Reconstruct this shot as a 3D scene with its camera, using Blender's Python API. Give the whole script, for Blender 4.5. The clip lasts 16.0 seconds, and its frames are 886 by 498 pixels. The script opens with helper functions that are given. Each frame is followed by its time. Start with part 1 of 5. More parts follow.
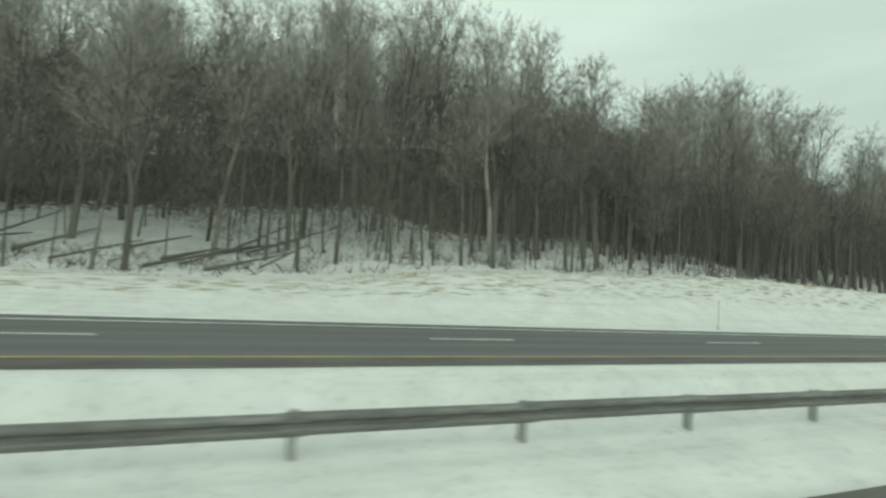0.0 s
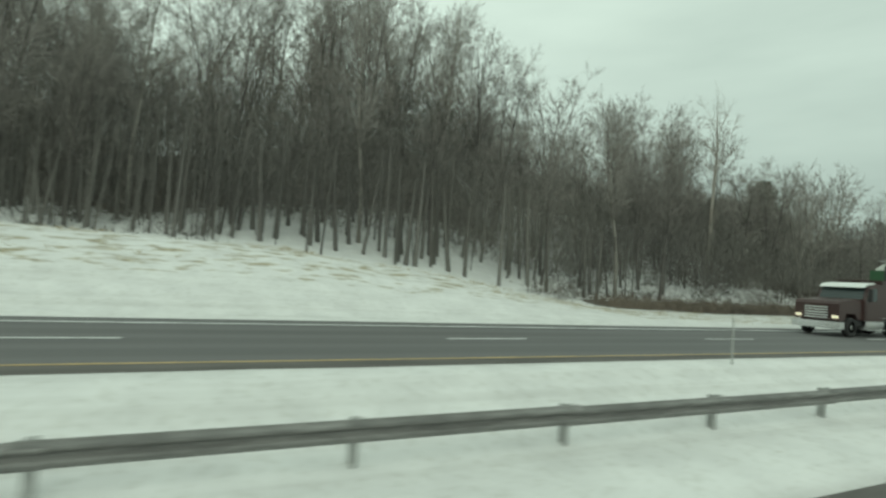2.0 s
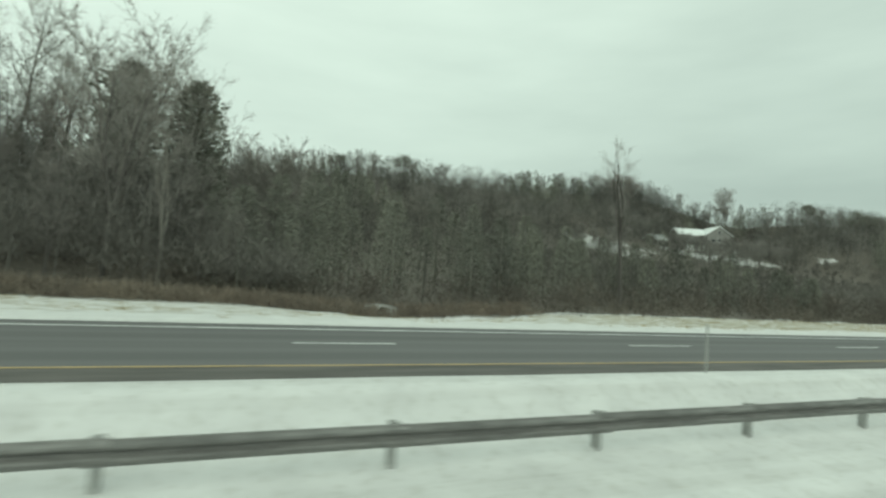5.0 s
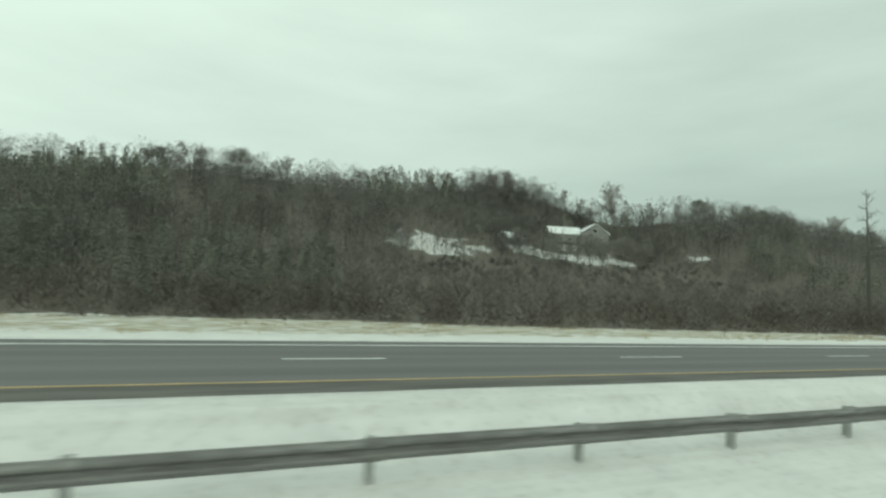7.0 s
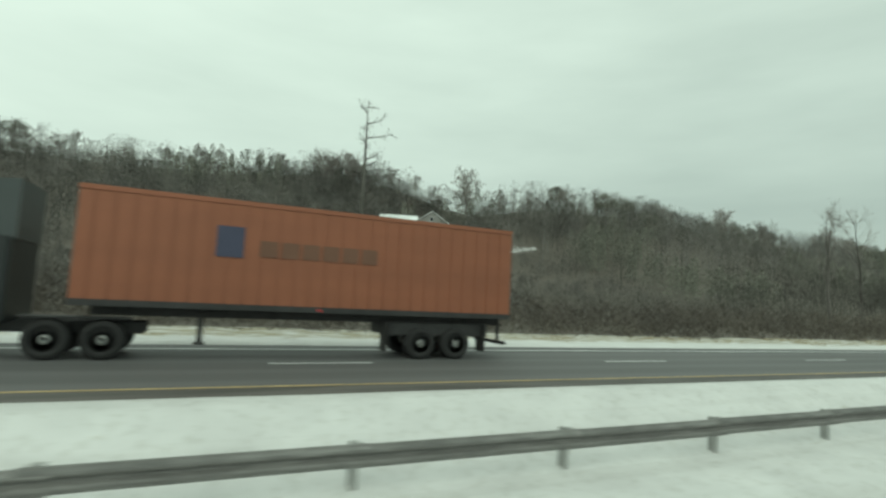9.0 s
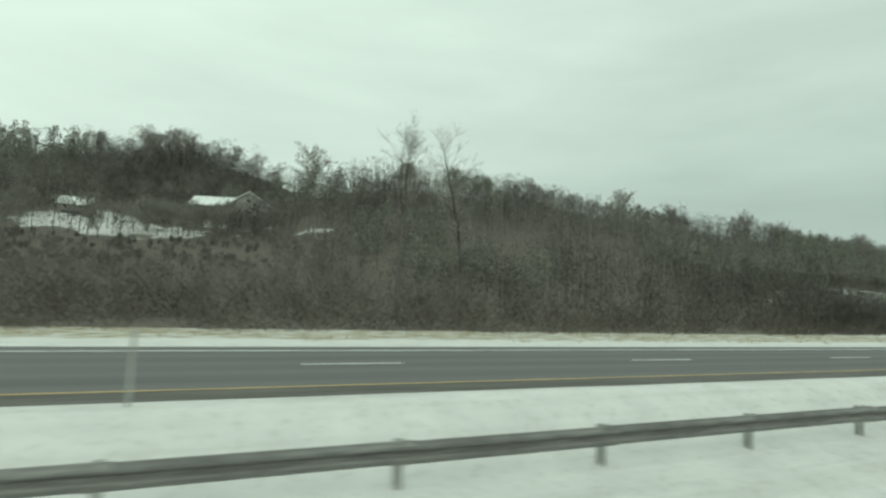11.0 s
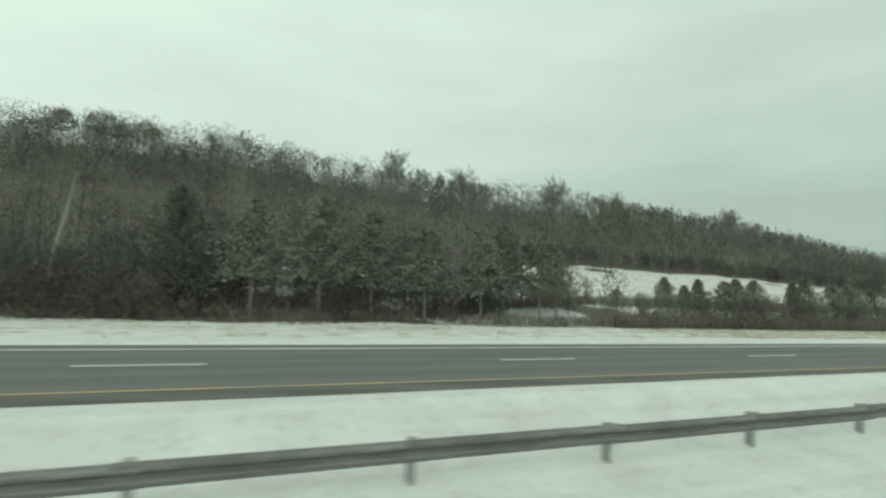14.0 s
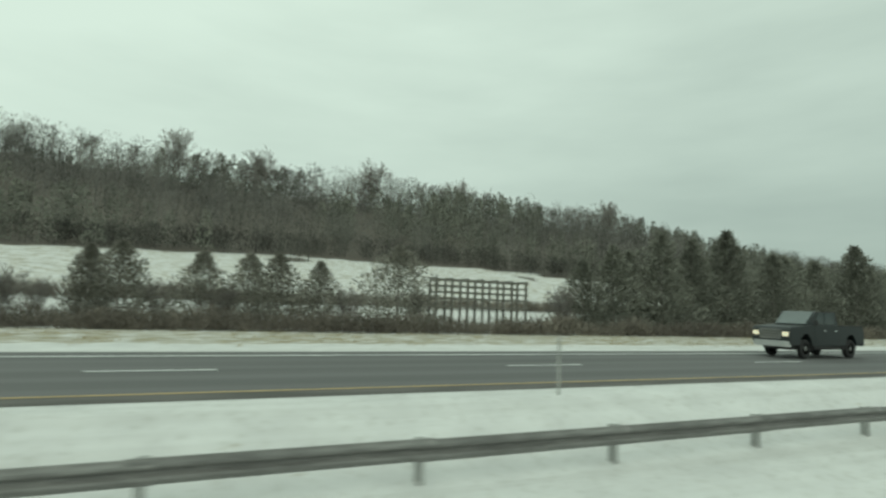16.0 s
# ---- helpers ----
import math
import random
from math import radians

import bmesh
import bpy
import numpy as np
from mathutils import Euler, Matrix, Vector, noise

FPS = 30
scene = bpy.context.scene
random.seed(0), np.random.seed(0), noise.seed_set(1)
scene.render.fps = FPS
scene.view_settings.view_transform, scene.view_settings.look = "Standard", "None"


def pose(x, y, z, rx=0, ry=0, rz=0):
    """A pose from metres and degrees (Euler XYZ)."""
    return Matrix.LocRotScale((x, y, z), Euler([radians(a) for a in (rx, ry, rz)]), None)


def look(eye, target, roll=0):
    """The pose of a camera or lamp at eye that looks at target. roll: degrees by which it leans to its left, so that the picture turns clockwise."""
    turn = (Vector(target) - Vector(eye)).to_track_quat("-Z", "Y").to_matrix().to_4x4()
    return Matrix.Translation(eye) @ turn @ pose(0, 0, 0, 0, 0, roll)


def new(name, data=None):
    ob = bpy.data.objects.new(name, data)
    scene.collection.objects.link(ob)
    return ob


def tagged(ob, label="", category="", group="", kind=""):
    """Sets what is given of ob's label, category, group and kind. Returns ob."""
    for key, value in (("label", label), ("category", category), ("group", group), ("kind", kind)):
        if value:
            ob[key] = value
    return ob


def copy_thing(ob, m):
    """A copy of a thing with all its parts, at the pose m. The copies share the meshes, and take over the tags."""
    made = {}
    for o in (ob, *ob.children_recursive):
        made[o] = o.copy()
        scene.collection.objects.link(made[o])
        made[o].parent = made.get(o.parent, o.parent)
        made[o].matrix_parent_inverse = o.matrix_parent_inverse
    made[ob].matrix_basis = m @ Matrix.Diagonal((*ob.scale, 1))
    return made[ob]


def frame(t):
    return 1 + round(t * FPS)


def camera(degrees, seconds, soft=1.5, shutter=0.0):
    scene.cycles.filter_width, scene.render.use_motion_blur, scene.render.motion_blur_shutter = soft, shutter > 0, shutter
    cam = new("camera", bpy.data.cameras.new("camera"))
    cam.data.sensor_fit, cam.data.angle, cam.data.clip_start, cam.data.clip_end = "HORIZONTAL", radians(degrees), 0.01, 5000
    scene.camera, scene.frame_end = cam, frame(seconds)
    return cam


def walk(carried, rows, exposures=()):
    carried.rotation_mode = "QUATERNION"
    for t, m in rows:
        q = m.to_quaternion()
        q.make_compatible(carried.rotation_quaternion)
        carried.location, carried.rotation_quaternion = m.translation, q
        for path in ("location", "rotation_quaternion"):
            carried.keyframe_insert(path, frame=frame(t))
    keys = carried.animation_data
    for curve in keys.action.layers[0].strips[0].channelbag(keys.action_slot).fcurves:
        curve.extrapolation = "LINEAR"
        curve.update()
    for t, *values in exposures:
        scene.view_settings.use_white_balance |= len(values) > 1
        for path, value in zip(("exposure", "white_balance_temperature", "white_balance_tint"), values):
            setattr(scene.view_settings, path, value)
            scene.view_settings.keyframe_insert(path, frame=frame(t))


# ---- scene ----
cam = camera(81.0, 16.0, soft=2.5, shutter=0.15)


def view(x, y, z, yaw, pitch, roll):
    """The camera's pose: yaw to the left of +y, pitch up, in degrees."""
    a, b = radians(yaw), radians(pitch)
    ahead = Vector((-math.sin(a) * math.cos(b), math.cos(a) * math.cos(b), math.sin(b)))
    return look(Vector((x, y, z)), Vector((x, y, z)) + ahead, roll)


# seconds, x along the road, y across it, z above the far carriageway, yaw, pitch, roll
PATH = [
    (0.0, 1.23, -11.97, 1.86, -22.29, 3.58, 3.39),
    (0.5, 16.01, -11.80, 1.97, -22.50, 3.41, 3.21),
    (1.0, 30.90, -11.55, 2.00, -23.29, 2.95, 3.59),
    (1.5, 45.82, -11.53, 2.02, -24.40, 2.52, 3.58),
    (2.0, 60.89, -11.68, 2.05, -24.85, 2.91, 3.36),
    (2.5, 76.17, -11.65, 1.97, -24.84, 3.79, 3.16),
    (3.0, 91.22, -11.59, 1.97, -24.43, 3.81, 3.57),
    (3.5, 106.37, -11.81, 2.04, -23.29, 3.81, 3.60),
    (4.0, 121.51, -11.97, 2.11, -22.56, 3.37, 4.01),
    (4.5, 136.73, -11.96, 2.16, -21.90, 2.96, 3.45),
    (5.0, 151.93, -11.86, 2.10, -21.87, 3.26, 3.37),
    (7.5, 228.23, -12.08, 2.11, -22.64, 5.02, 2.57),
    (8.0, 243.40, -12.17, 2.18, -23.18, 5.16, 2.90),
    (8.5, 258.65, -12.15, 2.22, -23.52, 5.04, 3.01),
    (9.0, 273.85, -11.90, 2.08, -24.21, 5.41, 2.85),
    (11.5, 349.41, -11.78, 2.01, -22.57, 5.48, 2.08),
    (12.0, 364.64, -11.85, 2.05, -21.80, 5.10, 2.25),
    (12.5, 379.70, -11.81, 2.06, -22.09, 4.88, 2.19),
    (13.0, 394.87, -11.85, 2.03, -22.06, 4.98, 2.06),
    (13.5, 410.05, -11.88, 2.09, -22.54, 4.93, 2.11),
    (14.0, 425.25, -12.01, 2.14, -22.80, 5.00, 2.22),
    (14.5, 440.40, -12.03, 2.15, -22.79, 5.08, 2.06),
    (15.0, 455.67, -12.05, 2.09, -23.23, 5.51, 2.31),
    (15.5, 470.82, -12.06, 1.99, -23.24, 5.87, 2.12),
    (16.0, 485.96, -12.06, 1.99, -22.67, 6.13, 2.05),
]
walk(cam, [(t, view(*p)) for t, *p in PATH], [(t, e, 6500, -6.0) for t, e in ((0.0, 0.06), (2.0, 0.0), (3.5, 0.12), (5.0, 0.04), (7.5, 0.0), (12.0, 0.0), (14.0, -0.03), (16.0, -0.12))])

# ---- world, sun, white balance ----
scene.view_settings.exposure = 0.0
world = bpy.data.worlds.new("overcast_sky")
scene.world = world
world.use_nodes = True
wn, wl = world.node_tree.nodes, world.node_tree.links
wn.clear()
w_out = wn.new("ShaderNodeOutputWorld")
w_bg = wn.new("ShaderNodeBackground")
w_sky = wn.new("ShaderNodeTexSky")
w_sky.sky_type = "NISHITA"
w_sky.sun_disc = False
w_sky.sun_elevation, w_sky.sun_rotation = radians(41), radians(-144.5)
w_sky.air_density, w_sky.dust_density = 1.0, 3.0
w_dim = wn.new("ShaderNodeVectorMath")
w_dim.operation = "SCALE"
w_dim.inputs["Scale"].default_value = 0.05
w_co = wn.new("ShaderNodeTexCoord")
w_map = wn.new("ShaderNodeMapping")
w_map.inputs["Scale"].default_value = (1.6, 1.6, 7.0)
w_noise = wn.new("ShaderNodeTexNoise")
w_noise.inputs["Scale"].default_value = 1.5
w_noise.inputs["Detail"].default_value = 5.0
w_noise.inputs["Roughness"].default_value = 0.5
w_sep = wn.new("ShaderNodeSeparateXYZ")
w_lin = wn.new("ShaderNodeMath")  # brightness of the cloud deck: higher up and away from the travel direction
w_lin.operation = "MULTIPLY_ADD"
w_lin.inputs[1].default_value, w_lin.inputs[2].default_value = 0.62, 0.47
w_along = wn.new("ShaderNodeMath")
w_along.operation = "MULTIPLY_ADD"
w_along.inputs[1].default_value = -0.26
w_cl = wn.new("ShaderNodeMath")
w_cl.operation = "MULTIPLY_ADD"
w_cl.inputs[1].default_value = 0.36
w_ramp = wn.new("ShaderNodeValToRGB")
w_ramp.color_ramp.elements[0].position, w_ramp.color_ramp.elements[0].color = 0.30, (0.36, 0.42, 0.405, 1)
w_ramp.color_ramp.elements[1].position, w_ramp.color_ramp.elements[1].color = 0.95, (0.86, 0.95, 0.89, 1)
w_mix = wn.new("ShaderNodeMixRGB")
w_mix.inputs[0].default_value = 0.93
wl.new(w_co.outputs["Generated"], w_map.inputs["Vector"])
wl.new(w_map.outputs["Vector"], w_noise.inputs["Vector"])
wl.new(w_co.outputs["Generated"], w_sep.inputs["Vector"])
wl.new(w_sep.outputs["Z"], w_lin.inputs[0])
wl.new(w_sep.outputs["X"], w_along.inputs[0])
wl.new(w_lin.outputs[0], w_along.inputs[2])
wl.new(w_noise.outputs["Fac"], w_cl.inputs[0])
wl.new(w_along.outputs[0], w_cl.inputs[2])
wl.new(w_cl.outputs[0], w_ramp.inputs["Fac"])
wl.new(w_sky.outputs["Color"], w_dim.inputs[0])
wl.new(w_dim.outputs["Vector"], w_mix.inputs[1])
wl.new(w_ramp.outputs["Color"], w_mix.inputs[2])
wl.new(w_mix.outputs["Color"], w_bg.inputs["Color"])
w_bg.inputs["Strength"].default_value = 1.0
wl.new(w_bg.outputs["Background"], w_out.inputs["Surface"])

sun_data = bpy.data.lights.new("sun", "SUN")
sun_data.energy, sun_data.angle, sun_data.color = 0.5, radians(40), (1.0, 0.94, 0.87)
sun = new("sun", sun_data)
sun.matrix_world = look((0, 0, 50), (20, 28, 20))


# ---- materials ----
def material(name, rough=0.8, metal=0.0):
    m = bpy.data.materials.new(name)
    m.use_nodes = True
    b = m.node_tree.nodes["Principled BSDF"]
    b.inputs["Roughness"].default_value, b.inputs["Metallic"].default_value = rough, metal
    return m, m.node_tree.nodes, m.node_tree.links, b


def noise_node(n, l, scale, detail=4.0, stretch=None):
    geo = n.new("ShaderNodeTexCoord")
    t = n.new("ShaderNodeTexNoise")
    t.inputs["Scale"].default_value, t.inputs["Detail"].default_value = scale, detail
    if stretch:
        mp = n.new("ShaderNodeMapping")
        mp.inputs["Scale"].default_value = stretch
        l.new(geo.outputs["Object"], mp.inputs["Vector"])
        l.new(mp.outputs["Vector"], t.inputs["Vector"])
    else:
        l.new(geo.outputs["Object"], t.inputs["Vector"])
    return t.outputs["Fac"]


def ramp(n, l, fac, stops):
    r = n.new("ShaderNodeValToRGB")
    e = r.color_ramp.elements
    while len(e) < len(stops):
        e.new(0.5)
    for k, (p, c) in enumerate(stops):
        e[k].position, e[k].color = p, (*c, 1)
    l.new(fac, r.inputs["Fac"])
    return r.outputs["Color"]


def mixed(n, l, fac, a, b, mode="MIX"):
    m = n.new("ShaderNodeMixRGB")
    m.blend_type = mode
    for k, v in ((0, fac), (1, a), (2, b)):
        if isinstance(v, (int, float)):
            m.inputs[k].default_value = v
        elif isinstance(v, tuple):
            m.inputs[k].default_value = (*v, 1)
        else:
            l.new(v, m.inputs[k])
    return m.outputs["Color"]


def bump(n, l, b, fac, strength=0.3, dist=0.02):
    k = n.new("ShaderNodeBump")
    k.inputs["Strength"].default_value, k.inputs["Distance"].default_value = strength, dist
    l.new(fac, k.inputs["Height"])
    l.new(k.outputs["Normal"], b.inputs["Normal"])


def plain(name, c, rough=0.7, metal=0.0, vary=0.25, scale=6.0, stretch=None, bumps=0.0):
    """A surface of one colour with wear at two scales."""
    m, n, l, b = material(name, rough, metal)
    dark = tuple(x * (1 - vary) for x in c)
    light = tuple(min(1, x * (1 + vary)) for x in c)
    f1 = noise_node(n, l, scale, 6.0, stretch)
    f2 = noise_node(n, l, scale * 0.17, 2.0, stretch)
    col = mixed(n, l, 0.5, ramp(n, l, f1, [(0.3, dark), (0.7, light)]), ramp(n, l, f2, [(0.35, dark), (0.65, light)]))
    l.new(col, b.inputs["Base Color"])
    if bumps:
        bump(n, l, b, f1, bumps)
    return m


def twig_material(name, c1, c2, patches=0.0, tones=0.0):
    """Bark or leaf, varied from piece to piece, and by stands of different growth."""
    m, n, l, b = material(name, 0.9)
    g = n.new("ShaderNodeNewGeometry")
    o = n.new("ShaderNodeObjectInfo")
    add = n.new("ShaderNodeMath")
    add.operation = "MULTIPLY_ADD"
    add.inputs[1].default_value = 0.6
    half = n.new("ShaderNodeMath")
    half.operation = "MULTIPLY"
    half.inputs[1].default_value = 0.4
    l.new(o.outputs["Random"], half.inputs[0])
    l.new(g.outputs["Random Per Island"], add.inputs[0])
    l.new(half.outputs[0], add.inputs[2])
    col = ramp(n, l, add.outputs[0], [(0.05, c1), (0.95, c2)])
    if patches:
        lo, hi = 1 - patches, 1 + patches
        col = mixed(n, l, 1.0, col, ramp(n, l, noise_node(n, l, 0.07, 3.0), [(0.36, (lo, lo, lo)), (0.64, (hi, hi, hi * 0.97))]), "MULTIPLY")
    if tones:
        a = n.new("ShaderNodeAttribute")
        a.attribute_name = "tone"
        lo, hi = 1 - tones, 1 + tones
        col = mixed(n, l, 1.0, col, ramp(n, l, a.outputs["Fac"], [(0.0, (lo, lo, lo * 1.02)), (1.0, (hi * 1.01, hi, hi * 0.98))]), "MULTIPLY")
    l.new(col, b.inputs["Base Color"])
    b.inputs["Specular IOR Level"].default_value = 0.15
    return m


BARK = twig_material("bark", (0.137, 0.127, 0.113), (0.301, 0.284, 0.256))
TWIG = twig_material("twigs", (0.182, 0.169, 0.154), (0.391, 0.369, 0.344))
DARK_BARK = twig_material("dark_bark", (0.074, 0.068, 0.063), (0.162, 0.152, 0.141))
PALE = twig_material("pale_bark", (0.292, 0.265, 0.233), (0.410, 0.381, 0.339))
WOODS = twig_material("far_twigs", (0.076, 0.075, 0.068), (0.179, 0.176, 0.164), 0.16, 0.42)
# paler than far_twigs: pale fine tops, plus distance haze mixed into the colour
CREST_HAZE = twig_material("crest_haze_twigs", (0.140, 0.136, 0.127), (0.265, 0.259, 0.245), 0.10, 0.30)
CEDAR = twig_material("cedar_sprays", (0.142, 0.138, 0.115), (0.290, 0.282, 0.244))
THICKET = twig_material("thicket_twigs", (0.088, 0.085, 0.078), (0.206, 0.198, 0.186), 0.15, 0.30)
# pale bark colour that also carries the haze over the ridge
RIDGE_HAZE_TWIG = twig_material("ridge_haze_twigs", (0.182, 0.173, 0.159), (0.321, 0.309, 0.287))
BRUSH = twig_material("brush_twigs", (0.086, 0.077, 0.068), (0.196, 0.178, 0.157), 0.15, 0.25)
NEEDLE = twig_material("needles", (0.121, 0.125, 0.105), (0.271, 0.277, 0.235), 0.0, 0.25)
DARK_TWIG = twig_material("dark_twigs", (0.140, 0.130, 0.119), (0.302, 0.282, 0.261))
WEEDS = twig_material("dry_weeds", (0.138, 0.117, 0.098), (0.285, 0.243, 0.202), 0.15, 0.2)
HEDGE = twig_material("hedge_twigs", (0.135, 0.122, 0.106), (0.29, 0.262, 0.228), 0.15, 0.25)
STRAW = twig_material("dry_grass", (0.30, 0.25, 0.155), (0.52, 0.45, 0.305))

# snow, leaf litter and dry grass, mixed by the sheet's cover values
GROUND, n, l, b = material("snowy_ground", 0.85)
snow_f = noise_node(n, l, 0.9, 6.0)
snow_c = ramp(n, l, snow_f, [(0.25, (0.58, 0.58, 0.57)), (0.6, (0.67, 0.672, 0.66)), (0.85, (0.73, 0.732, 0.72))])
streak = noise_node(n, l, 0.8, 6.0, (0.06, 2.6, 1.0))
snow_c = mixed(n, l, 0.4, snow_c, ramp(n, l, streak, [(0.34, (0.74, 0.73, 0.71)), (0.5, (1.0, 1.0, 1.0))]), "MULTIPLY")
snow_c = mixed(n, l, 0.5, snow_c, ramp(n, l, noise_node(n, l, 5.0, 8.0), [(0.32, (0.78, 0.77, 0.74)), (0.48, (1.0, 1.0, 1.0))]), "MULTIPLY")
lit_f = noise_node(n, l, 2.3, 8.0)
lit_c = ramp(n, l, lit_f, [(0.3, (0.07, 0.062, 0.052)), (0.55, (0.12, 0.105, 0.086)), (0.75, (0.20, 0.175, 0.145))])
gr_f = noise_node(n, l, 2.2, 8.0, (0.42, 1.3, 1.0))
gr_c = ramp(n, l, noise_node(n, l, 4.0, 5.0), [(0.3, (0.22, 0.193, 0.135)), (0.7, (0.44, 0.40, 0.29))])


def cover(name, fac, low, high):
    a = n.new("ShaderNodeAttribute")
    a.attribute_name = name
    s = n.new("ShaderNodeMath")
    s.operation = "ADD"
    l.new(a.outputs["Fac"], s.inputs[0])
    l.new(fac, s.inputs[1])
    r = n.new("ShaderNodeMapRange")
    r.inputs["From Min"].default_value, r.inputs["From Max"].default_value = low, high
    l.new(s.outputs[0], r.inputs["Value"])
    return r.outputs["Result"]


g1 = mixed(n, l, cover("grass", gr_f, 0.96, 1.10), snow_c, gr_c)
g2 = mixed(n, l, cover("litter", lit_f, 0.92, 1.08), g1, lit_c)
l.new(g2, b.inputs["Base Color"])
bump(n, l, b, noise_node(n, l, 1.7, 8.0), 0.5, 0.12)

# salt-bleached asphalt with paler wheel tracks along x
ASPHALT, n, l, b = material("asphalt", 0.75)
a_f = noise_node(n, l, 60.0, 3.0)
a_g = noise_node(n, l, 0.5, 5.0, (0.12, 1.0, 1.0))
a_c = mixed(n, l, 0.5, ramp(n, l, a_f, [(0.3, (0.080, 0.080, 0.080)), (0.7, (0.142, 0.142, 0.141))]),
            ramp(n, l, a_g, [(0.3, (0.076, 0.076, 0.076)), (0.7, (0.136, 0.136, 0.136))]))
a_co = n.new("ShaderNodeTexCoord")
a_sp = n.new("ShaderNodeSeparateXYZ")
l.new(a_co.outputs["Object"], a_sp.inputs["Vector"])
a_w = n.new("ShaderNodeMath")
a_w.operation = "MULTIPLY"
a_w.inputs[1].default_value = 2 * math.pi / 1.83
l.new(a_sp.outputs["Y"], a_w.inputs[0])
a_s = n.new("ShaderNodeMath")
a_s.operation = "SINE"
l.new(a_w.outputs[0], a_s.inputs[0])
a_r = n.new("ShaderNodeMapRange")
a_r.inputs["From Min"].default_value, a_r.inputs["From Max"].default_value = -0.2, 0.9
a_r.inputs["To Max"].default_value = 0.45
l.new(a_s.outputs[0], a_r.inputs["Value"])
a_e = n.new("ShaderNodeMapRange")  # dirtier shoulder next to the median
a_e.inputs["From Min"].default_value, a_e.inputs["From Max"].default_value = 0.05, -0.15
l.new(a_sp.outputs["Y"], a_e.inputs["Value"])
a_d = ramp(n, l, noise_node(n, l, 1.2, 7.0, (0.3, 1.5, 1.0)), [(0.35, (0.070, 0.066, 0.060)), (0.65, (0.125, 0.118, 0.108))])
l.new(mixed(n, l, a_e.outputs["Result"], mixed(n, l, a_r.outputs["Result"], a_c, (0.162, 0.163, 0.162)), a_d), b.inputs["Base Color"])
bump(n, l, b, a_f, 0.25, 0.004)

YELLOW = plain("yellow_road_paint", (0.44, 0.33, 0.16), 0.7, 0, 0.3, 3.0)
WHITE = plain("white_road_paint", (0.66, 0.67, 0.66), 0.7, 0, 0.25, 3.0)
STEEL = plain("galvanised_steel", (0.185, 0.183, 0.174), 0.6, 0.2, 0.5, 4.0, (0.5, 1, 3), 0.1)
POST = plain("weathered_post", (0.36, 0.365, 0.35), 0.7, 0.2, 0.25, 8.0)
REFLECT = plain("yellow_reflector", (0.75, 0.50, 0.06), 0.35, 0, 0.1, 9.0)
GREY_PLASTIC = plain("grey_marker", (0.36, 0.365, 0.345), 0.6, 0, 0.2, 9.0)


# ---- helpers for shapes ----
def mesh(name, verts, faces, mat, smooth=False):
    me = bpy.data.meshes.new(name)
    me.from_pydata([tuple(v) for v in verts], [], [tuple(f) for f in faces])
    me.materials.append(mat)
    if smooth:
        me.polygons.foreach_set("use_smooth", [True] * len(me.polygons))
    me.update()
    return me


def part(name, data, parent, label="", at=None):
    """A mesh (or a bmesh with its material) as one object under a thing or part."""
    ob = new(name, data)
    ob.parent = parent
    if at is not None:
        ob.matrix_basis = at
    return tagged(ob, label)


def thing(name, label, category, at=None, group="", kind="", data=None):
    ob = new(name, data)
    if at is not None:
        ob.matrix_basis = at
    return tagged(ob, label, category, group, kind)


RNG = np.random.default_rng(7)


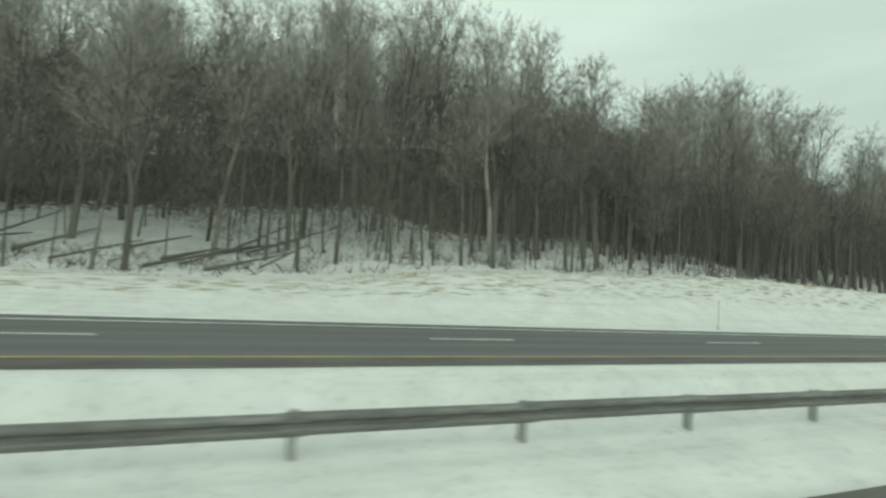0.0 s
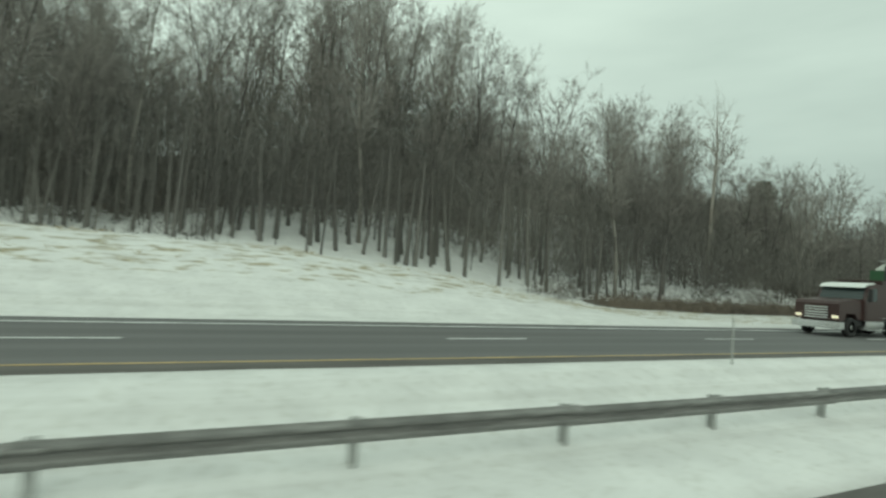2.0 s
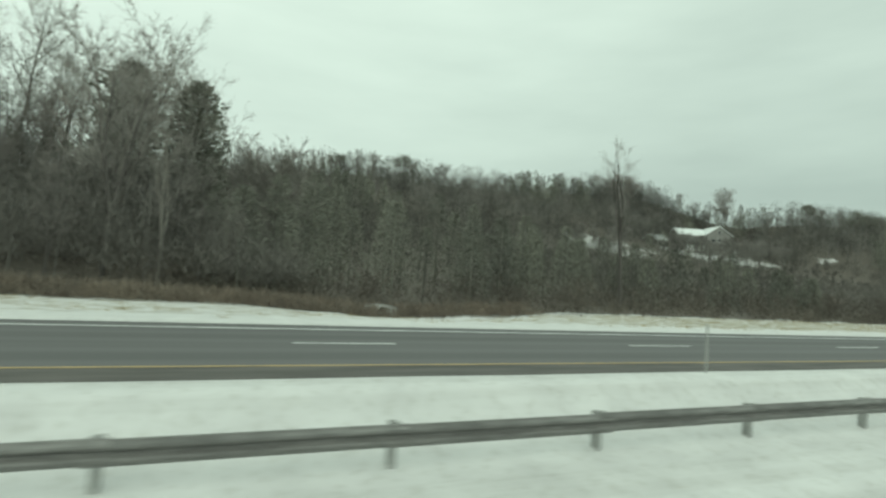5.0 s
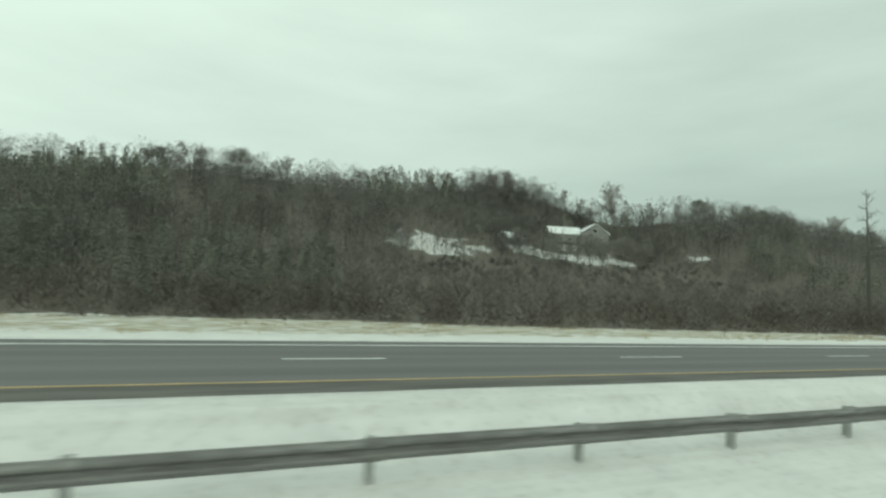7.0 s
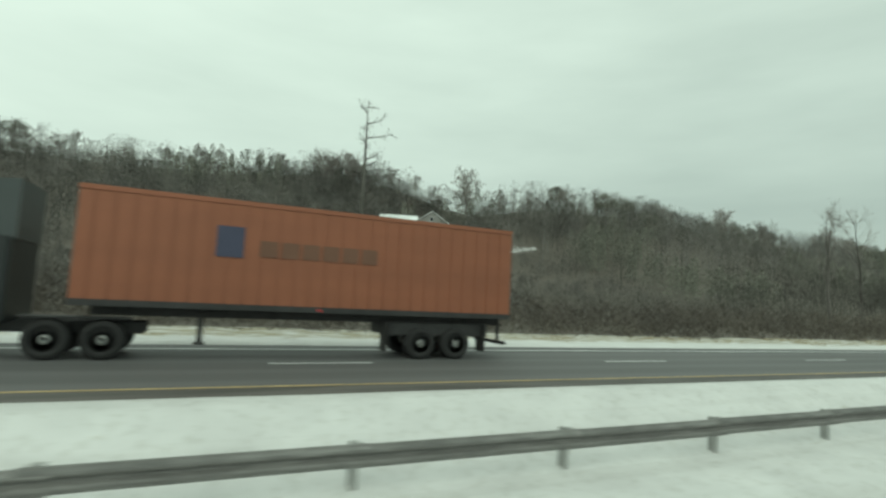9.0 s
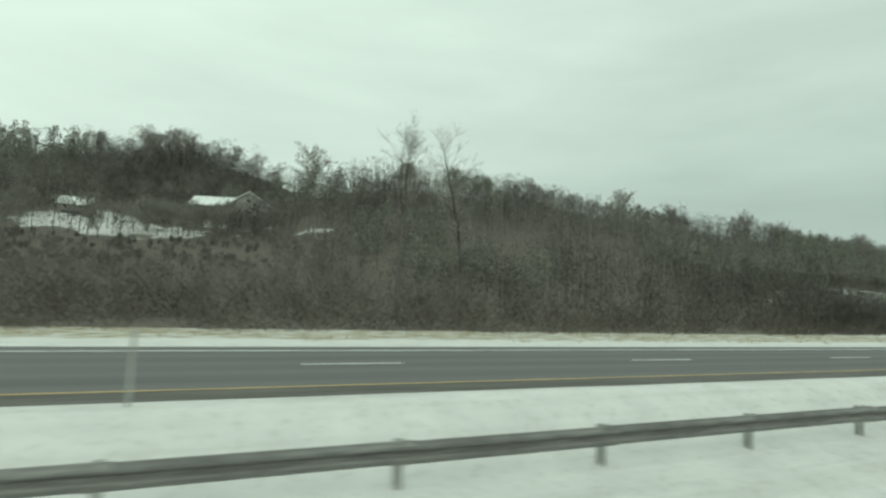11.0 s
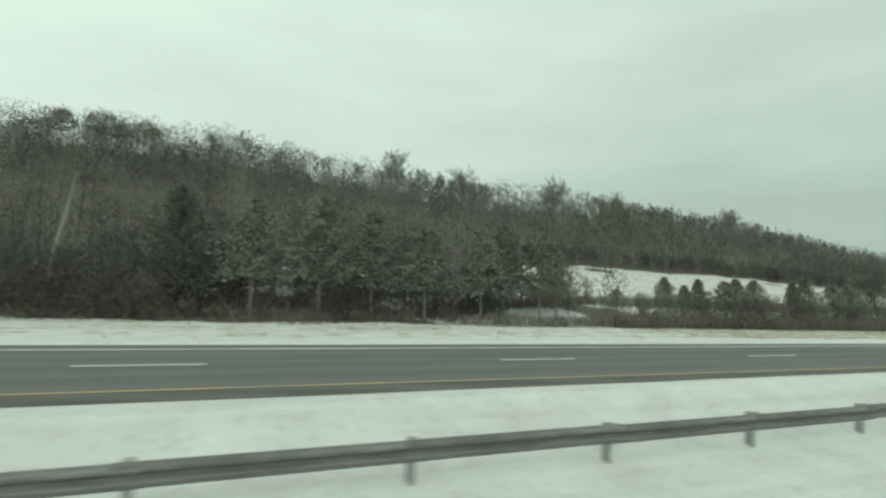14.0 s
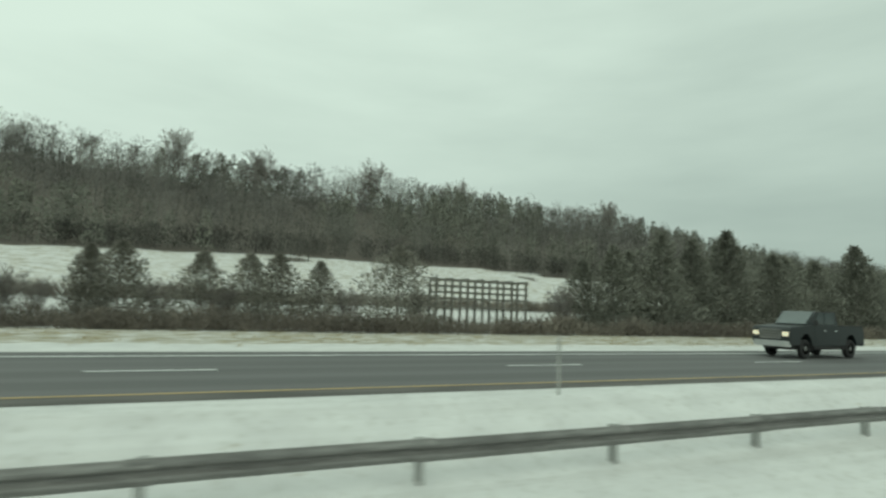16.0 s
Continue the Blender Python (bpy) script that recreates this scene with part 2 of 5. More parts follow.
class Soup:
    """Gathers tapered sticks, slivers, boxes, tubes and prisms into one mesh."""

    def __init__(self):
        self.v, self.f, self.marks, self.packs = [], [], [(0, 0.5)], []

    def tone(self, value):
        """What is gathered from here on takes this tone, 0 to 1."""
        self.marks.append((len(self.v), value))

    def stick(self, a, b, ra, rb, sides=4):
        a, b = Vector(a), Vector(b)
        d = (b - a).normalized()
        u = d.orthogonal().normalized()
        w = d.cross(u)
        k = len(self.v)
        for p, r in ((a, ra), (b, rb)):
            for i in range(sides):
                t = 2 * math.pi * i / sides
                self.v.append(p + (u * math.cos(t) + w * math.sin(t)) * r)
        for i in range(sides):
            j = (i + 1) % sides
            self.f.append((k + i, k + j, k + sides + j, k + sides + i))

    def sliver(self, a, b, width):
        a, b = Vector(a), Vector(b)
        s = (b - a).cross(Vector((random.uniform(-1, 1), random.uniform(-1, 1), random.uniform(-0.4, 0.4))))
        s = s.normalized() * width * 0.5 if s.length > 1e-6 else Vector((width * 0.5, 0, 0))
        k = len(self.v)
        self.v += [a - s, a + s, b]
        self.f.append((k, k + 1, k + 2))

    def slivers(self, o, e, width, tone=0.5):
        """Many slivers at once, from the rows of o to those of e."""
        side = np.cross(e - o, RNG.uniform(-1, 1, o.shape) * (1, 1, 0.4))
        side *= (np.broadcast_to(width, len(o)) * 0.5 / np.maximum(np.linalg.norm(side, axis=1), 1e-6))[:, None]
        self.packs.append((np.stack([o - side, o + side, e], axis=1), tone))

    def box(self, lo, hi, bevel=0.0):
        (x0, y0, z0), (x1, y1, z1) = lo, hi
        c = min(bevel, (x1 - x0) * 0.45, (y1 - y0) * 0.45, (z1 - z0) * 0.45)
        k = len(self.v)
        if c <= 0:
            for x in (x0, x1):
                for y in (y0, y1):
                    for z in (z0, z1):
                        self.v.append(Vector((x, y, z)))
            for q in ((0, 1, 3, 2), (4, 6, 7, 5), (0, 4, 5, 1), (2, 3, 7, 6), (0, 2, 6, 4), (1, 5, 7, 3)):
                self.f.append(tuple(k + i for i in q))
            return
        bm = bmesh.new()
        bmesh.ops.create_cube(bm, size=1.0)
        for v in bm.verts:
            v.co = Vector((x0 + (v.co.x + 0.5) * (x1 - x0), y0 + (v.co.y + 0.5) * (y1 - y0), z0 + (v.co.z + 0.5) * (z1 - z0)))
        bmesh.ops.bevel(bm, geom=bm.edges[:], offset=c, segments=2, affect="EDGES")
        bm.verts.index_update()
        self.v += [v.co.copy() for v in bm.verts]
        self.f += [tuple(k + v.index for v in f.verts) for f in bm.faces]
        bm.free()

    def prism(self, outline, axis, lo, hi):
        """A closed outline of (a, b) pairs, drawn out along an axis: 'x' takes (y, z), 'y' takes (x, z), 'z' takes (x, y)."""
        k, m = len(self.v), len(outline)
        for c in (lo, hi):
            for a, b_ in outline:
                self.v.append(Vector({"x": (c, a, b_), "y": (a, c, b_), "z": (a, b_, c)}[axis]))
        for i in range(m):
            j = (i + 1) % m
            self.f.append((k + i, k + j, k + m + j, k + m + i))
        self.f.append(tuple(k + i for i in range(m))[::-1])
        self.f.append(tuple(k + m + i for i in range(m)))

    def lathe(self, profile, centre, axis="y", sides=20):
        """Rings of (offset along the axis, radius) round an axis through centre."""
        k, c = len(self.v), Vector(centre)
        for off, r in profile:
            for i in range(sides):
                t = 2 * math.pi * i / sides
                p, q = r * math.cos(t), r * math.sin(t)
                self.v.append(c + Vector({"x": (off, p, q), "y": (p, off, q), "z": (p, q, off)}[axis]))
        for s in range(len(profile) - 1):
            for i in range(sides):
                j = (i + 1) % sides
                self.f.append((k + s * sides + i, k + s * sides + j, k + (s + 1) * sides + j, k + (s + 1) * sides + i))
        self.f.append(tuple(k + i for i in range(sides)))
        self.f.append(tuple(k + (len(profile) - 1) * sides + i for i in range(sides)))

    def done(self, name, mat, smooth=False):
        ends = [k for k, _ in self.marks[1:]] + [len(self.v)]
        tones = np.repeat([t for _, t in self.marks], [b_ - a_ for (a_, _), b_ in zip(self.marks, ends)])
        if self.packs:
            tris = np.concatenate([q for q, _ in self.packs]).reshape(-1, 3)
            tones = np.concatenate([tones, np.repeat([t for _, t in self.packs], [3 * len(q) for q, _ in self.packs])])
            co = np.concatenate([np.array([tuple(v) for v in self.v]).reshape(-1, 3), tris])
            sizes = np.array([len(f) for f in self.f] + [3] * (len(tris) // 3))
            loops = np.concatenate([np.array([i for f in self.f for i in f], dtype=np.int32), np.arange(len(self.v), len(co), dtype=np.int32)])
            me = bpy.data.meshes.new(name)
            me.vertices.add(len(co))
            me.vertices.foreach_set("co", co.astype(np.float32).ravel())
            me.loops.add(len(loops))
            me.loops.foreach_set("vertex_index", loops)
            me.polygons.add(len(sizes))
            me.polygons.foreach_set("loop_start", np.concatenate([[0], np.cumsum(sizes)[:-1]]).astype(np.int32))
            me.materials.append(mat)
            me.update(calc_edges=True)
        else:
            me = mesh(name, self.v, self.f, mat, smooth)
        me.attributes.new("tone", "FLOAT", "POINT").data.foreach_set("value", tones.astype(np.float32))
        return me


def along(x, table):
    return float(np.interp(x, [p[0] for p in table], [p[1] for p in table]))


def ease(a, b, x):
    t = min(1.0, max(0.0, (x - a) / (b - a)))
    return t * t * (3 - 2 * t)


# ---- the lie of the land ----
MOUND = [(-60, 0.8), (0, 1.3), (7, 1.7), (14, 2.55), (25, 2.95), (40, 3.5), (52, 3.3), (65, 3.0), (75, 1.95), (80, 1.2), (86, 0.35), (100, 0.12)]
TOP45 = [(-120, 30), (-20, 30), (0, 34), (30, 39), (45, 36.5), (55, 32), (66, 34), (76, 38), (86, 36), (93, 32), (109, 31), (123, 31), (133, 26.5), (146, 25), (152, 16.5), (162, 8)]
RIDGE_Y = [(0, 200), (200, 190), (320, 188), (340, 178), (355, 157), (372, 142), (400, 133), (430, 136), (450, 146), (495, 140), (530, 130), (610, 132), (800, 120)]
RIDGE_TOP = [(0, 46), (160, 46), (200, 50), (235, 49.5), (270, 50.5), (300, 54), (320, 56), (340, 53.5), (360, 48), (380, 44.5), (400, 42.5), (430, 42.5), (455, 42.5), (490, 39.5), (530, 37), (610, 35.5), (650, 30), (700, 25), (800, 23), (1200, 18)]
EDGE = [(84, 18.6), (138, 18.8), (147, 17.6), (153, 19.2), (158, 20.4), (161.5, 20.0), (163, 21.6), (166, 20.6), (173, 18.6), (190, 18.6), (219, 18.4), (228, 16.6), (258, 16.0), (266, 15.0), (285, 14.5), (303, 14.4), (340, 15.2), (364, 16.2), (378, 16.8), (398, 19.2), (440, 18.9), (640, 18.9)]


# how far the cleared shoulder reaches beyond the yellow line
SHOULDER = [(-60, -1.6), (0, -1.6), (40, -1.4), (62, -1.1), (95, -1.0), (115, -1.3), (150, -1.6), (230, -1.5), (270, -1.2), (310, -1.2), (360, -1.5), (425, -1.4), (450, -1.12), (520, -1.12)]


def ground_z(x, y):
    if y < -6.6:
        return -1.06
    if y < 9.2:
        return along(y, [(-6.6, -1.02), (-5.4, -0.86), (-4.4, -0.82), (-3.2, -0.55), (-2.4, -0.02), (-1.9, 0.05), (-1.5, 0.04), (-1.2, -0.2), (8.5, -0.2), (8.8, 0.02), (9.2, 0.05)])
    m = along(x, MOUND)
    verge = 0.05 + (m - 0.05) * ease(9.2, 17.5, y) ** 0.85
    near = m
    if y > 20:
        rise = max(0.0, along(x, TOP45) - 20 - m)
        near = m + rise * min(1.0, (y - 20) / 25) ** 1.4
    yr = along(x, RIDGE_Y)
    far = 0.0
    if y > 24:
        s = (y - 24) / (yr - 24)
        far = (along(x, RIDGE_TOP) - 8) * (s ** along(x, [(180, 2.1), (380, 2.1), (440, 1.6)]) if s < 1 else max(0.3, 1 - 0.25 * (s - 1)))
        far += 1.3 * ease(23, 29, y) * (1 - ease(60, 80, y)) * ease(440, 455, x) * (1 - ease(560, 580, x))
        far *= 1 - 0.35 * math.exp(-(((x - 335) / 34) ** 2 + ((y - 148) / 22) ** 2))
    # a wet gully runs out of the wood into the verge
    gully = 0.85 * math.exp(-((x - 162.5) / 8) ** 2) * ease(11, 20, y) * (1 - ease(25, 33, y))
    return max(verge, near if y > 20 else verge, far) - gully


def covers(x, y):
    """Dry grass and leaf litter, each 0 to 1; the rest is snow."""
    litter = ease(0.0, 3.0, y - along(x, EDGE)) if x > 88 else ease(0, 9, y - along(x, [(12, 30), (18, 25), (30, 24), (56, 23.5), (64, 28), (88, 28)])) * 0.74 + ease(17.5, 22, y) * 0.26
    if 88 <= x < 165 and y > 22:
        litter = 0.40 + 0.45 * ease(128, 140, x)
    for cx, cy, rx, ry in ((498, 47, 60, 29), (545, 45, 16, 15), (448, 25, 8, 6), (431, 44, 5, 4), (317, 121, 19, 12), (353, 112, 5, 4), (310, 140, 10, 11), (268, 128, 16, 15), (304, 128, 13, 14), (322, 132, 12, 12), (333, 143, 16, 6)):
        q = ((x - cx) / rx) ** 2 + ((y - cy) / ry) ** 2 + 0.7 * noise.noise((x * 0.11, y * 0.15, 9)) + (0.9 * noise.noise((x * 0.3, y * 0.3, 2)) if x < 430 else 0)
        litter *= ease(0.75, 1.2, q) if x > 430 else 0.44 + 0.56 * ease(0.6, 1.3, q)
    if 88 < x < 430 and 26 < y < 120:
        litter = max(litter - 0.08, 0.0)
    grass = 0.0
    if 9 < y < 20:
        grass = (0.47 + 0.10 * ease(160, 185, x) - 0.12 * ease(385, 400, x) * (1 - ease(450, 456, x))) * ease(9.8, 12.0, y) if x > 84 else 0.45 * ease(10.8, 13.5, y) * (1 - ease(18.5, 21, y))
    if 440 < x < 580 and 33 < y < 90:
        grass = 0.46
    if -1.5 > y > -6.6:
        grass = 0.26
    return grass, litter


xs = [-3500, -1500, -600, -300, -160] + [-110 + 2 * i for i in range(440)] + [800, 900, 1200, 2000, 3500]
ys = [-3500, -800, -200, -60, -30, -6.61, -6.6, -6.0, -5.4, -4.8, -4.2, -3.6, -3.0, -2.4, -1.9, -1.5, -1.2, 8.5, 8.8, 9.2]
ys += [9.2 + 0.6 * i for i in range(1, 25)] + [24 + 2 * i for i in range(1, 30)] + [84 + 4 * i for i in range(1, 40)] + [260, 320, 500, 1000, 3500]
gv, gg, gl = [], [], []
for y in ys:
    for x in xs:
        z = ground_z(x, y)
        if 9 < y < 240 or -6.5 < y < -1.6:
            a = 0.05 if y < 20 else 0.25
            z += a * noise.noise((x * 0.25, y * 0.35, 0)) + 0.35 * a * noise.noise((x * 0.9, y * 0.9, 4))
        gv.append((x, y + (along(x, SHOULDER) + 1.5 + 0.07 * noise.noise((x * 0.35, 0, 12)) if -2.5 < y < -1.1 else 0.0), z))
        c = covers(x, y)
        gg.append(c[0])
        gl.append(c[1])
nx = len(xs)
gf = [(j * nx + i, j * nx + i + 1, (j + 1) * nx + i + 1, (j + 1) * nx + i) for j in range(len(ys) - 1) for i in range(nx - 1)]
gm = mesh("ground", gv, gf, GROUND, True)
for nm, vals in (("grass", gg), ("litter", gl)):
    gm.attributes.new(nm, "FLOAT", "POINT").data.foreach_set("value", vals)
thing("ground", "snow-covered verges and wooded slopes with dry grass", "ground", kind="structure", data=gm)

# ---- the two carriageways ----
s = Soup()
s.prism([(-1.68, -0.15), (-1.64, 0.0), (8.76, 0.0), (8.8, -0.15)], "x", -900, 1500)
road = thing("road", "grey salt-stained asphalt carriageway with painted lines", "road", kind="structure", data=s.done("road", ASPHALT))
s = Soup()
s.prism([(-17.5, -1.2), (-17.5, -0.985), (-6.85, -0.985), (-6.75, -1.1)], "x", -900, 1500)
thing("road_near", "grey asphalt carriageway beside the snowy median", "road", kind="structure", data=s.done("road_near", ASPHALT))
s = Soup()
s.box((-900, -0.065, 0.004), (1500, 0.065, 0.008))
part("yellow_edge_line", s.done("yellow_edge_line", YELLOW), road, "worn yellow edge line")
s = Soup()
s.box((-900, 7.22, 0.004), (1500, 7.42, 0.008))
part("white_edge_line", s.done("white_edge_line", WHITE), road, "worn white edge line")
s = Soup()
s.box((0, -0.075, 0.004), (3.05, 0.075, 0.008))
dash = s.done("lane_dash", WHITE)
for k in range(-10, 66):
    part("lane_dash", dash, road, at=pose(7.388 + 12.192 * k, 3.66, 0))

# ---- guard rail ----
W = [(0.0, 0.165), (0.022, 0.160), (0.030, 0.140), (0.075, 0.105), (0.082, 0.080), (0.075, 0.055), (0.020, 0.022), (0.012, 0.0),
     (0.020, -0.022), (0.075, -0.055), (0.082, -0.080), (0.075, -0.105), (0.030, -0.140), (0.022, -0.160), (0.0, -0.165)]
outline = [(-a, b) for a, b in W] + [(-a + 0.012, b) for a, b in reversed(W)]
s = Soup()
s.prism(outline, "x", -0.16, 3.97)
rail_mesh = s.done("rail_panel", STEEL, False)
s = Soup()
for yy in (0.0, 0.14):
    s.box((-0.05, yy, -1.0), (0.05, yy + 0.010, 0.14), 0)
s.box((-0.005, 0.010, -1.0), (0.005, 0.14, 0.14), 0)
post_mesh = s.done("post", POST)
s = Soup()
s.box((-0.07, 0.0, -0.17), (0.07, 0.13, 0.17), 0.012)
block_mesh = s.done("spacer_block", POST)
rail = thing("guard_rail", "long galvanised steel guard rail on posts in the snowy median", "guardrail")
RAIL_Y, RAIL_Z = -4.43, -0.235
for k in range(-14, 178):
    x = 2.252 + 3.8024 * k
    dz = 0.012 * math.sin(k * 1.7) + 0.01 * math.sin(k * 0.6)
    part("rail_panel", rail_mesh, rail, at=pose(x, RAIL_Y + 0.004 * (k % 2), RAIL_Z + dz))
    part("post", post_mesh, rail, at=pose(x, RAIL_Y + 0.14, RAIL_Z, 0, 0, random.uniform(-2, 2)))
    part("spacer_block", block_mesh, rail, at=pose(x, RAIL_Y + 0.013, RAIL_Z))

# ---- trees ----
def turned(d, lo, hi, rise):
    """A direction that leaves d at an angle between lo and hi degrees, bent upwards."""
    a, t = radians(random.uniform(lo, hi)), random.uniform(0, 2 * math.pi)
    u = d.orthogonal().normalized()
    return (d * math.cos(a) + (u * math.cos(t) + d.cross(u) * math.sin(t)) * math.sin(a) + Vector((0, 0, rise))).normalized()


def jitter(k):
    return Vector((random.gauss(0, k), random.gauss(0, k), random.gauss(0, k)))


def grow(h, wide=0.26, base=0.35, stems=1, w=0.03, dense=1.0, upright=0.5, bark=None, twig=None, side_twigs=2):
    """A leafless tree: a bole, one or more leaders, limbs, branches and sprays of twigs."""
    trunk, twigs = Soup(), Soup()

    def spray(p, d, length):
        e = p + d * length
        twigs.sliver(p, e, w * 1.25)
        for _ in range(side_twigs):
            o = p.lerp(e, random.uniform(0.15, 0.9))
            twigs.sliver(o, o + turned(d, 20, 60, 0.1) * length * random.uniform(0.4, 0.75), w * 0.85)

    def limb(p, d, length, r, level):
        n_ = max(2, round(length / (h * 0.06)))
        for i in range(n_):
            d = (d + jitter(0.13) + Vector((0, 0, 0.16 * upright))).normalized()
            q = p + d * length / n_
            ra, rb = (r * (1 - 0.8 * k / n_) + w * 0.15 for k in (i, i + 1))
            (trunk if level == 1 else twigs).stick(p, q, ra, rb, 3)
            if level == 1:
                for _ in range(2):
                    if random.random() < dense:
                        limb(p.lerp(q, random.random()), turned(d, 30, 65, 0.2 * upright), length * random.uniform(0.28, 0.5) * (1 - 0.35 * i / n_), rb * 0.6, 2)
            else:
                for _ in range(2):
                    spray(p.lerp(q, random.random()), turned(d, 20, 60, 0.2 * upright), h * random.uniform(0.035, 0.075))
            p = q
        for _ in range(3):
            spray(p, turned(d, 5, 35, 0.1), h * random.uniform(0.04, 0.075))

    fork = Vector((random.gauss(0, 0.008) * h, random.gauss(0, 0.008) * h, h * (base * 0.75 if stems > 1 else 0.1)))
    r0 = h * 0.011 + w * 0.3
    trunk.stick((0, 0, -0.4), fork, r0 * 1.15, r0, 7)
    for k in range(stems):
        p = fork.copy()
        t = 2 * math.pi * (k + random.random() * 0.6) / stems
        lean = 0.0 if stems == 1 else random.uniform(0.5, 1.2) * wide
        d = Vector((math.cos(t) * lean, math.sin(t) * lean, 1)).normalized()
        r = r0 if stems == 1 else r0 * 0.72
        length = (h * 0.95 - fork.z) * random.uniform(0.86, 1.0)
        for i in range(10):
            d = (d + jitter(0.05) + Vector((0, 0, 0.05))).normalized()
            q = p + d * length / 10
            ra, rb = (r * (1 - 0.85 * k_ / 10) + w * 0.2 for k_ in (i, i + 1))
            trunk.stick(p, q, ra, rb, 6)
            f = (q.z / h - base) / (1 - base)
            if f > 0:
                for _ in range(3 if stems == 1 else 2):
                    if random.random() < 0.9 * dense + 0.1:
                        reach = h * wide * (0.30 + 0.85 * math.sin(math.pi * min(1.0, 0.18 + 0.74 * f))) * random.uniform(0.65, 1.1)
                        limb(p.lerp(q, random.random()), turned(d, 30 + 12 * (1 - f), 62, 0.25 * upright), reach, rb * 0.5, 1)
            p = q
        limb(p, d, h * 0.08, r * 0.15, 2)
    return trunk.done("trunk", bark or BARK, True), twigs.done("crown", twig or TWIG)


def tiered_tree(h, bark, twig):
    """A leafless conifer-like tree: a straight pole with uneven tiers of level limbs."""
    trunk, twigs = Soup(), Soup()
    trunk.stick((0, 0, -0.4), (0.1, 0, h * 0.55), h * 0.013, h * 0.009, 7)
    trunk.stick((0.1, 0, h * 0.55), (0.0, 0, h), h * 0.009, 0.02, 6)
    for i in range(17):
        f = 0.42 + 0.55 * (i + random.random()) / 17
        t = random.uniform(0, 2 * math.pi)
        reach = h * (0.25 * (1.02 - f) ** 0.5) * random.uniform(0.35, 1.2)
        d = Vector((math.cos(t), math.sin(t), random.uniform(0.0, 0.35))).normalized()
        p = Vector((0.05, 0, h * f))
        for k in range(4):
            d = (d + jitter(0.08) + Vector((0, 0, 0.08))).normalized()
            q = p + d * reach / 4
            trunk.stick(p, q, 0.05 * (1 - k / 5), 0.05 * (0.8 - k / 5) + 0.005, 3)
            for _ in range(3):
                o = p.lerp(q, random.random())
                e = turned(d, 20, 65, 0.15)
                twigs.sliver(o, o + e * random.uniform(0.4, 1.0), 0.035)
                twigs.sliver(o + e * 0.3, o + e * 0.3 + turned(e, 20, 50, 0.1) * random.uniform(0.3, 0.6), 0.03)
            p = q
    return trunk.done("trunk", bark, True), twigs.done("crown", twig)


def conifer(h, r, kind="pine"):
    """An evergreen whose boughs fill one ragged cone or, for the tall pines, a broken rounded head."""
    trunk, crown = Soup(), Soup()
    trunk.stick((0, 0, -0.3), (0, 0, h * 0.96), h * 0.018, 0.02, 6)
    base = {"tall_pine": 0.34, "pine": 0.08, "cedar": 0.0, "spruce": 0.02}[kind]
    power = {"tall_pine": 0.45, "pine": 0.42, "cedar": 0.72, "spruce": 0.74}[kind]
    n_ = 6000 if kind != "tall_pine" else 4200
    f, t, q = RNG.random(n_) ** 1.25, RNG.uniform(0, 2 * math.pi, n_), RNG.random(n_) ** 0.6
    a, b_, c = RNG.uniform(0, 6.28, 3)
    ragged = 1 + 0.26 * np.sin(2 * t + 7 * f + a) + 0.24 * np.sin(5 * t - 23 * f + b_) + 0.20 * np.sin(29 * f + 2 * t + c)
    rr = (r * (1 - f) ** power * ragged + 0.02 * r) * q
    ways = np.column_stack([np.cos(t), np.sin(t)])
    o = np.column_stack([ways * rr[:, None], h * (base + (0.985 - base) * f) - 0.12 * rr + RNG.normal(0, 0.012 * h, n_)])
    if kind == "tall_pine":  # gaps between the boughs
        o = o[np.sin(o[:, 0] * 2.4 + a) * np.sin(o[:, 1] * 2.4 + b_) * np.sin(o[:, 2] * 3.1 + c) > -0.22]
    k = len(o)
    d = np.column_stack([ways[:k] * 0.7 + RNG.uniform(-0.6, 0.6, (k, 2)), RNG.uniform(-0.1, 0.9, k)]) * RNG.uniform(0.10, 0.28, (k, 1)) * (0.6 + 0.12 * h)
    crown.slivers(o, o + d, 0.07 + 0.010 * h)
    for i in range(26):
        g, u = base + (0.95 - base) * random.random(), random.uniform(0, 2 * math.pi)
        w = r * 0.8 * ((1 - g) / (1 - base)) ** power
        trunk.stick((0, 0, h * g), (math.cos(u) * w, math.sin(u) * w, h * g + 0.1 * w), 0.010 + 0.0015 * h, 0.005, 3)
    return trunk.done("trunk", BARK, True), crown.done("crown", CEDAR if kind == "cedar" else NEEDLE)


def round_pine(h, r):
    """An old pine with a broad rounded head of needle clumps."""
    trunk, crown = Soup(), Soup()
    trunk.stick((0, 0, -0.3), (0, 0, h * 0.85), h * 0.02, h * 0.008, 6)
    for i in range(46):
        t, u = random.uniform(0, 2 * math.pi), random.uniform(-0.55, 1.0)
        q = math.sqrt(max(0.0, 1 - u * u)) * random.uniform(0.55, 1.0)
        c = Vector((math.cos(t) * q * r, math.sin(t) * q * r, h * 0.66 + u * h * 0.30))
        trunk.stick((0, 0, c.z - 0.12 * h), c, h * 0.006, 0.02, 3)
        for _ in range(60):
            o = c + Vector((random.gauss(0, 1), random.gauss(0, 1), random.gauss(0, 0.6))) * r * 0.17
            dd = Vector((random.uniform(-1, 1), random.uniform(-1, 1), random.uniform(-0.3, 1))).normalized()
            crown.sliver(o, o + dd * random.uniform(0.3, 0.7), 0.16)
    return trunk.done("trunk", BARK, True), crown.done("crown", NEEDLE)


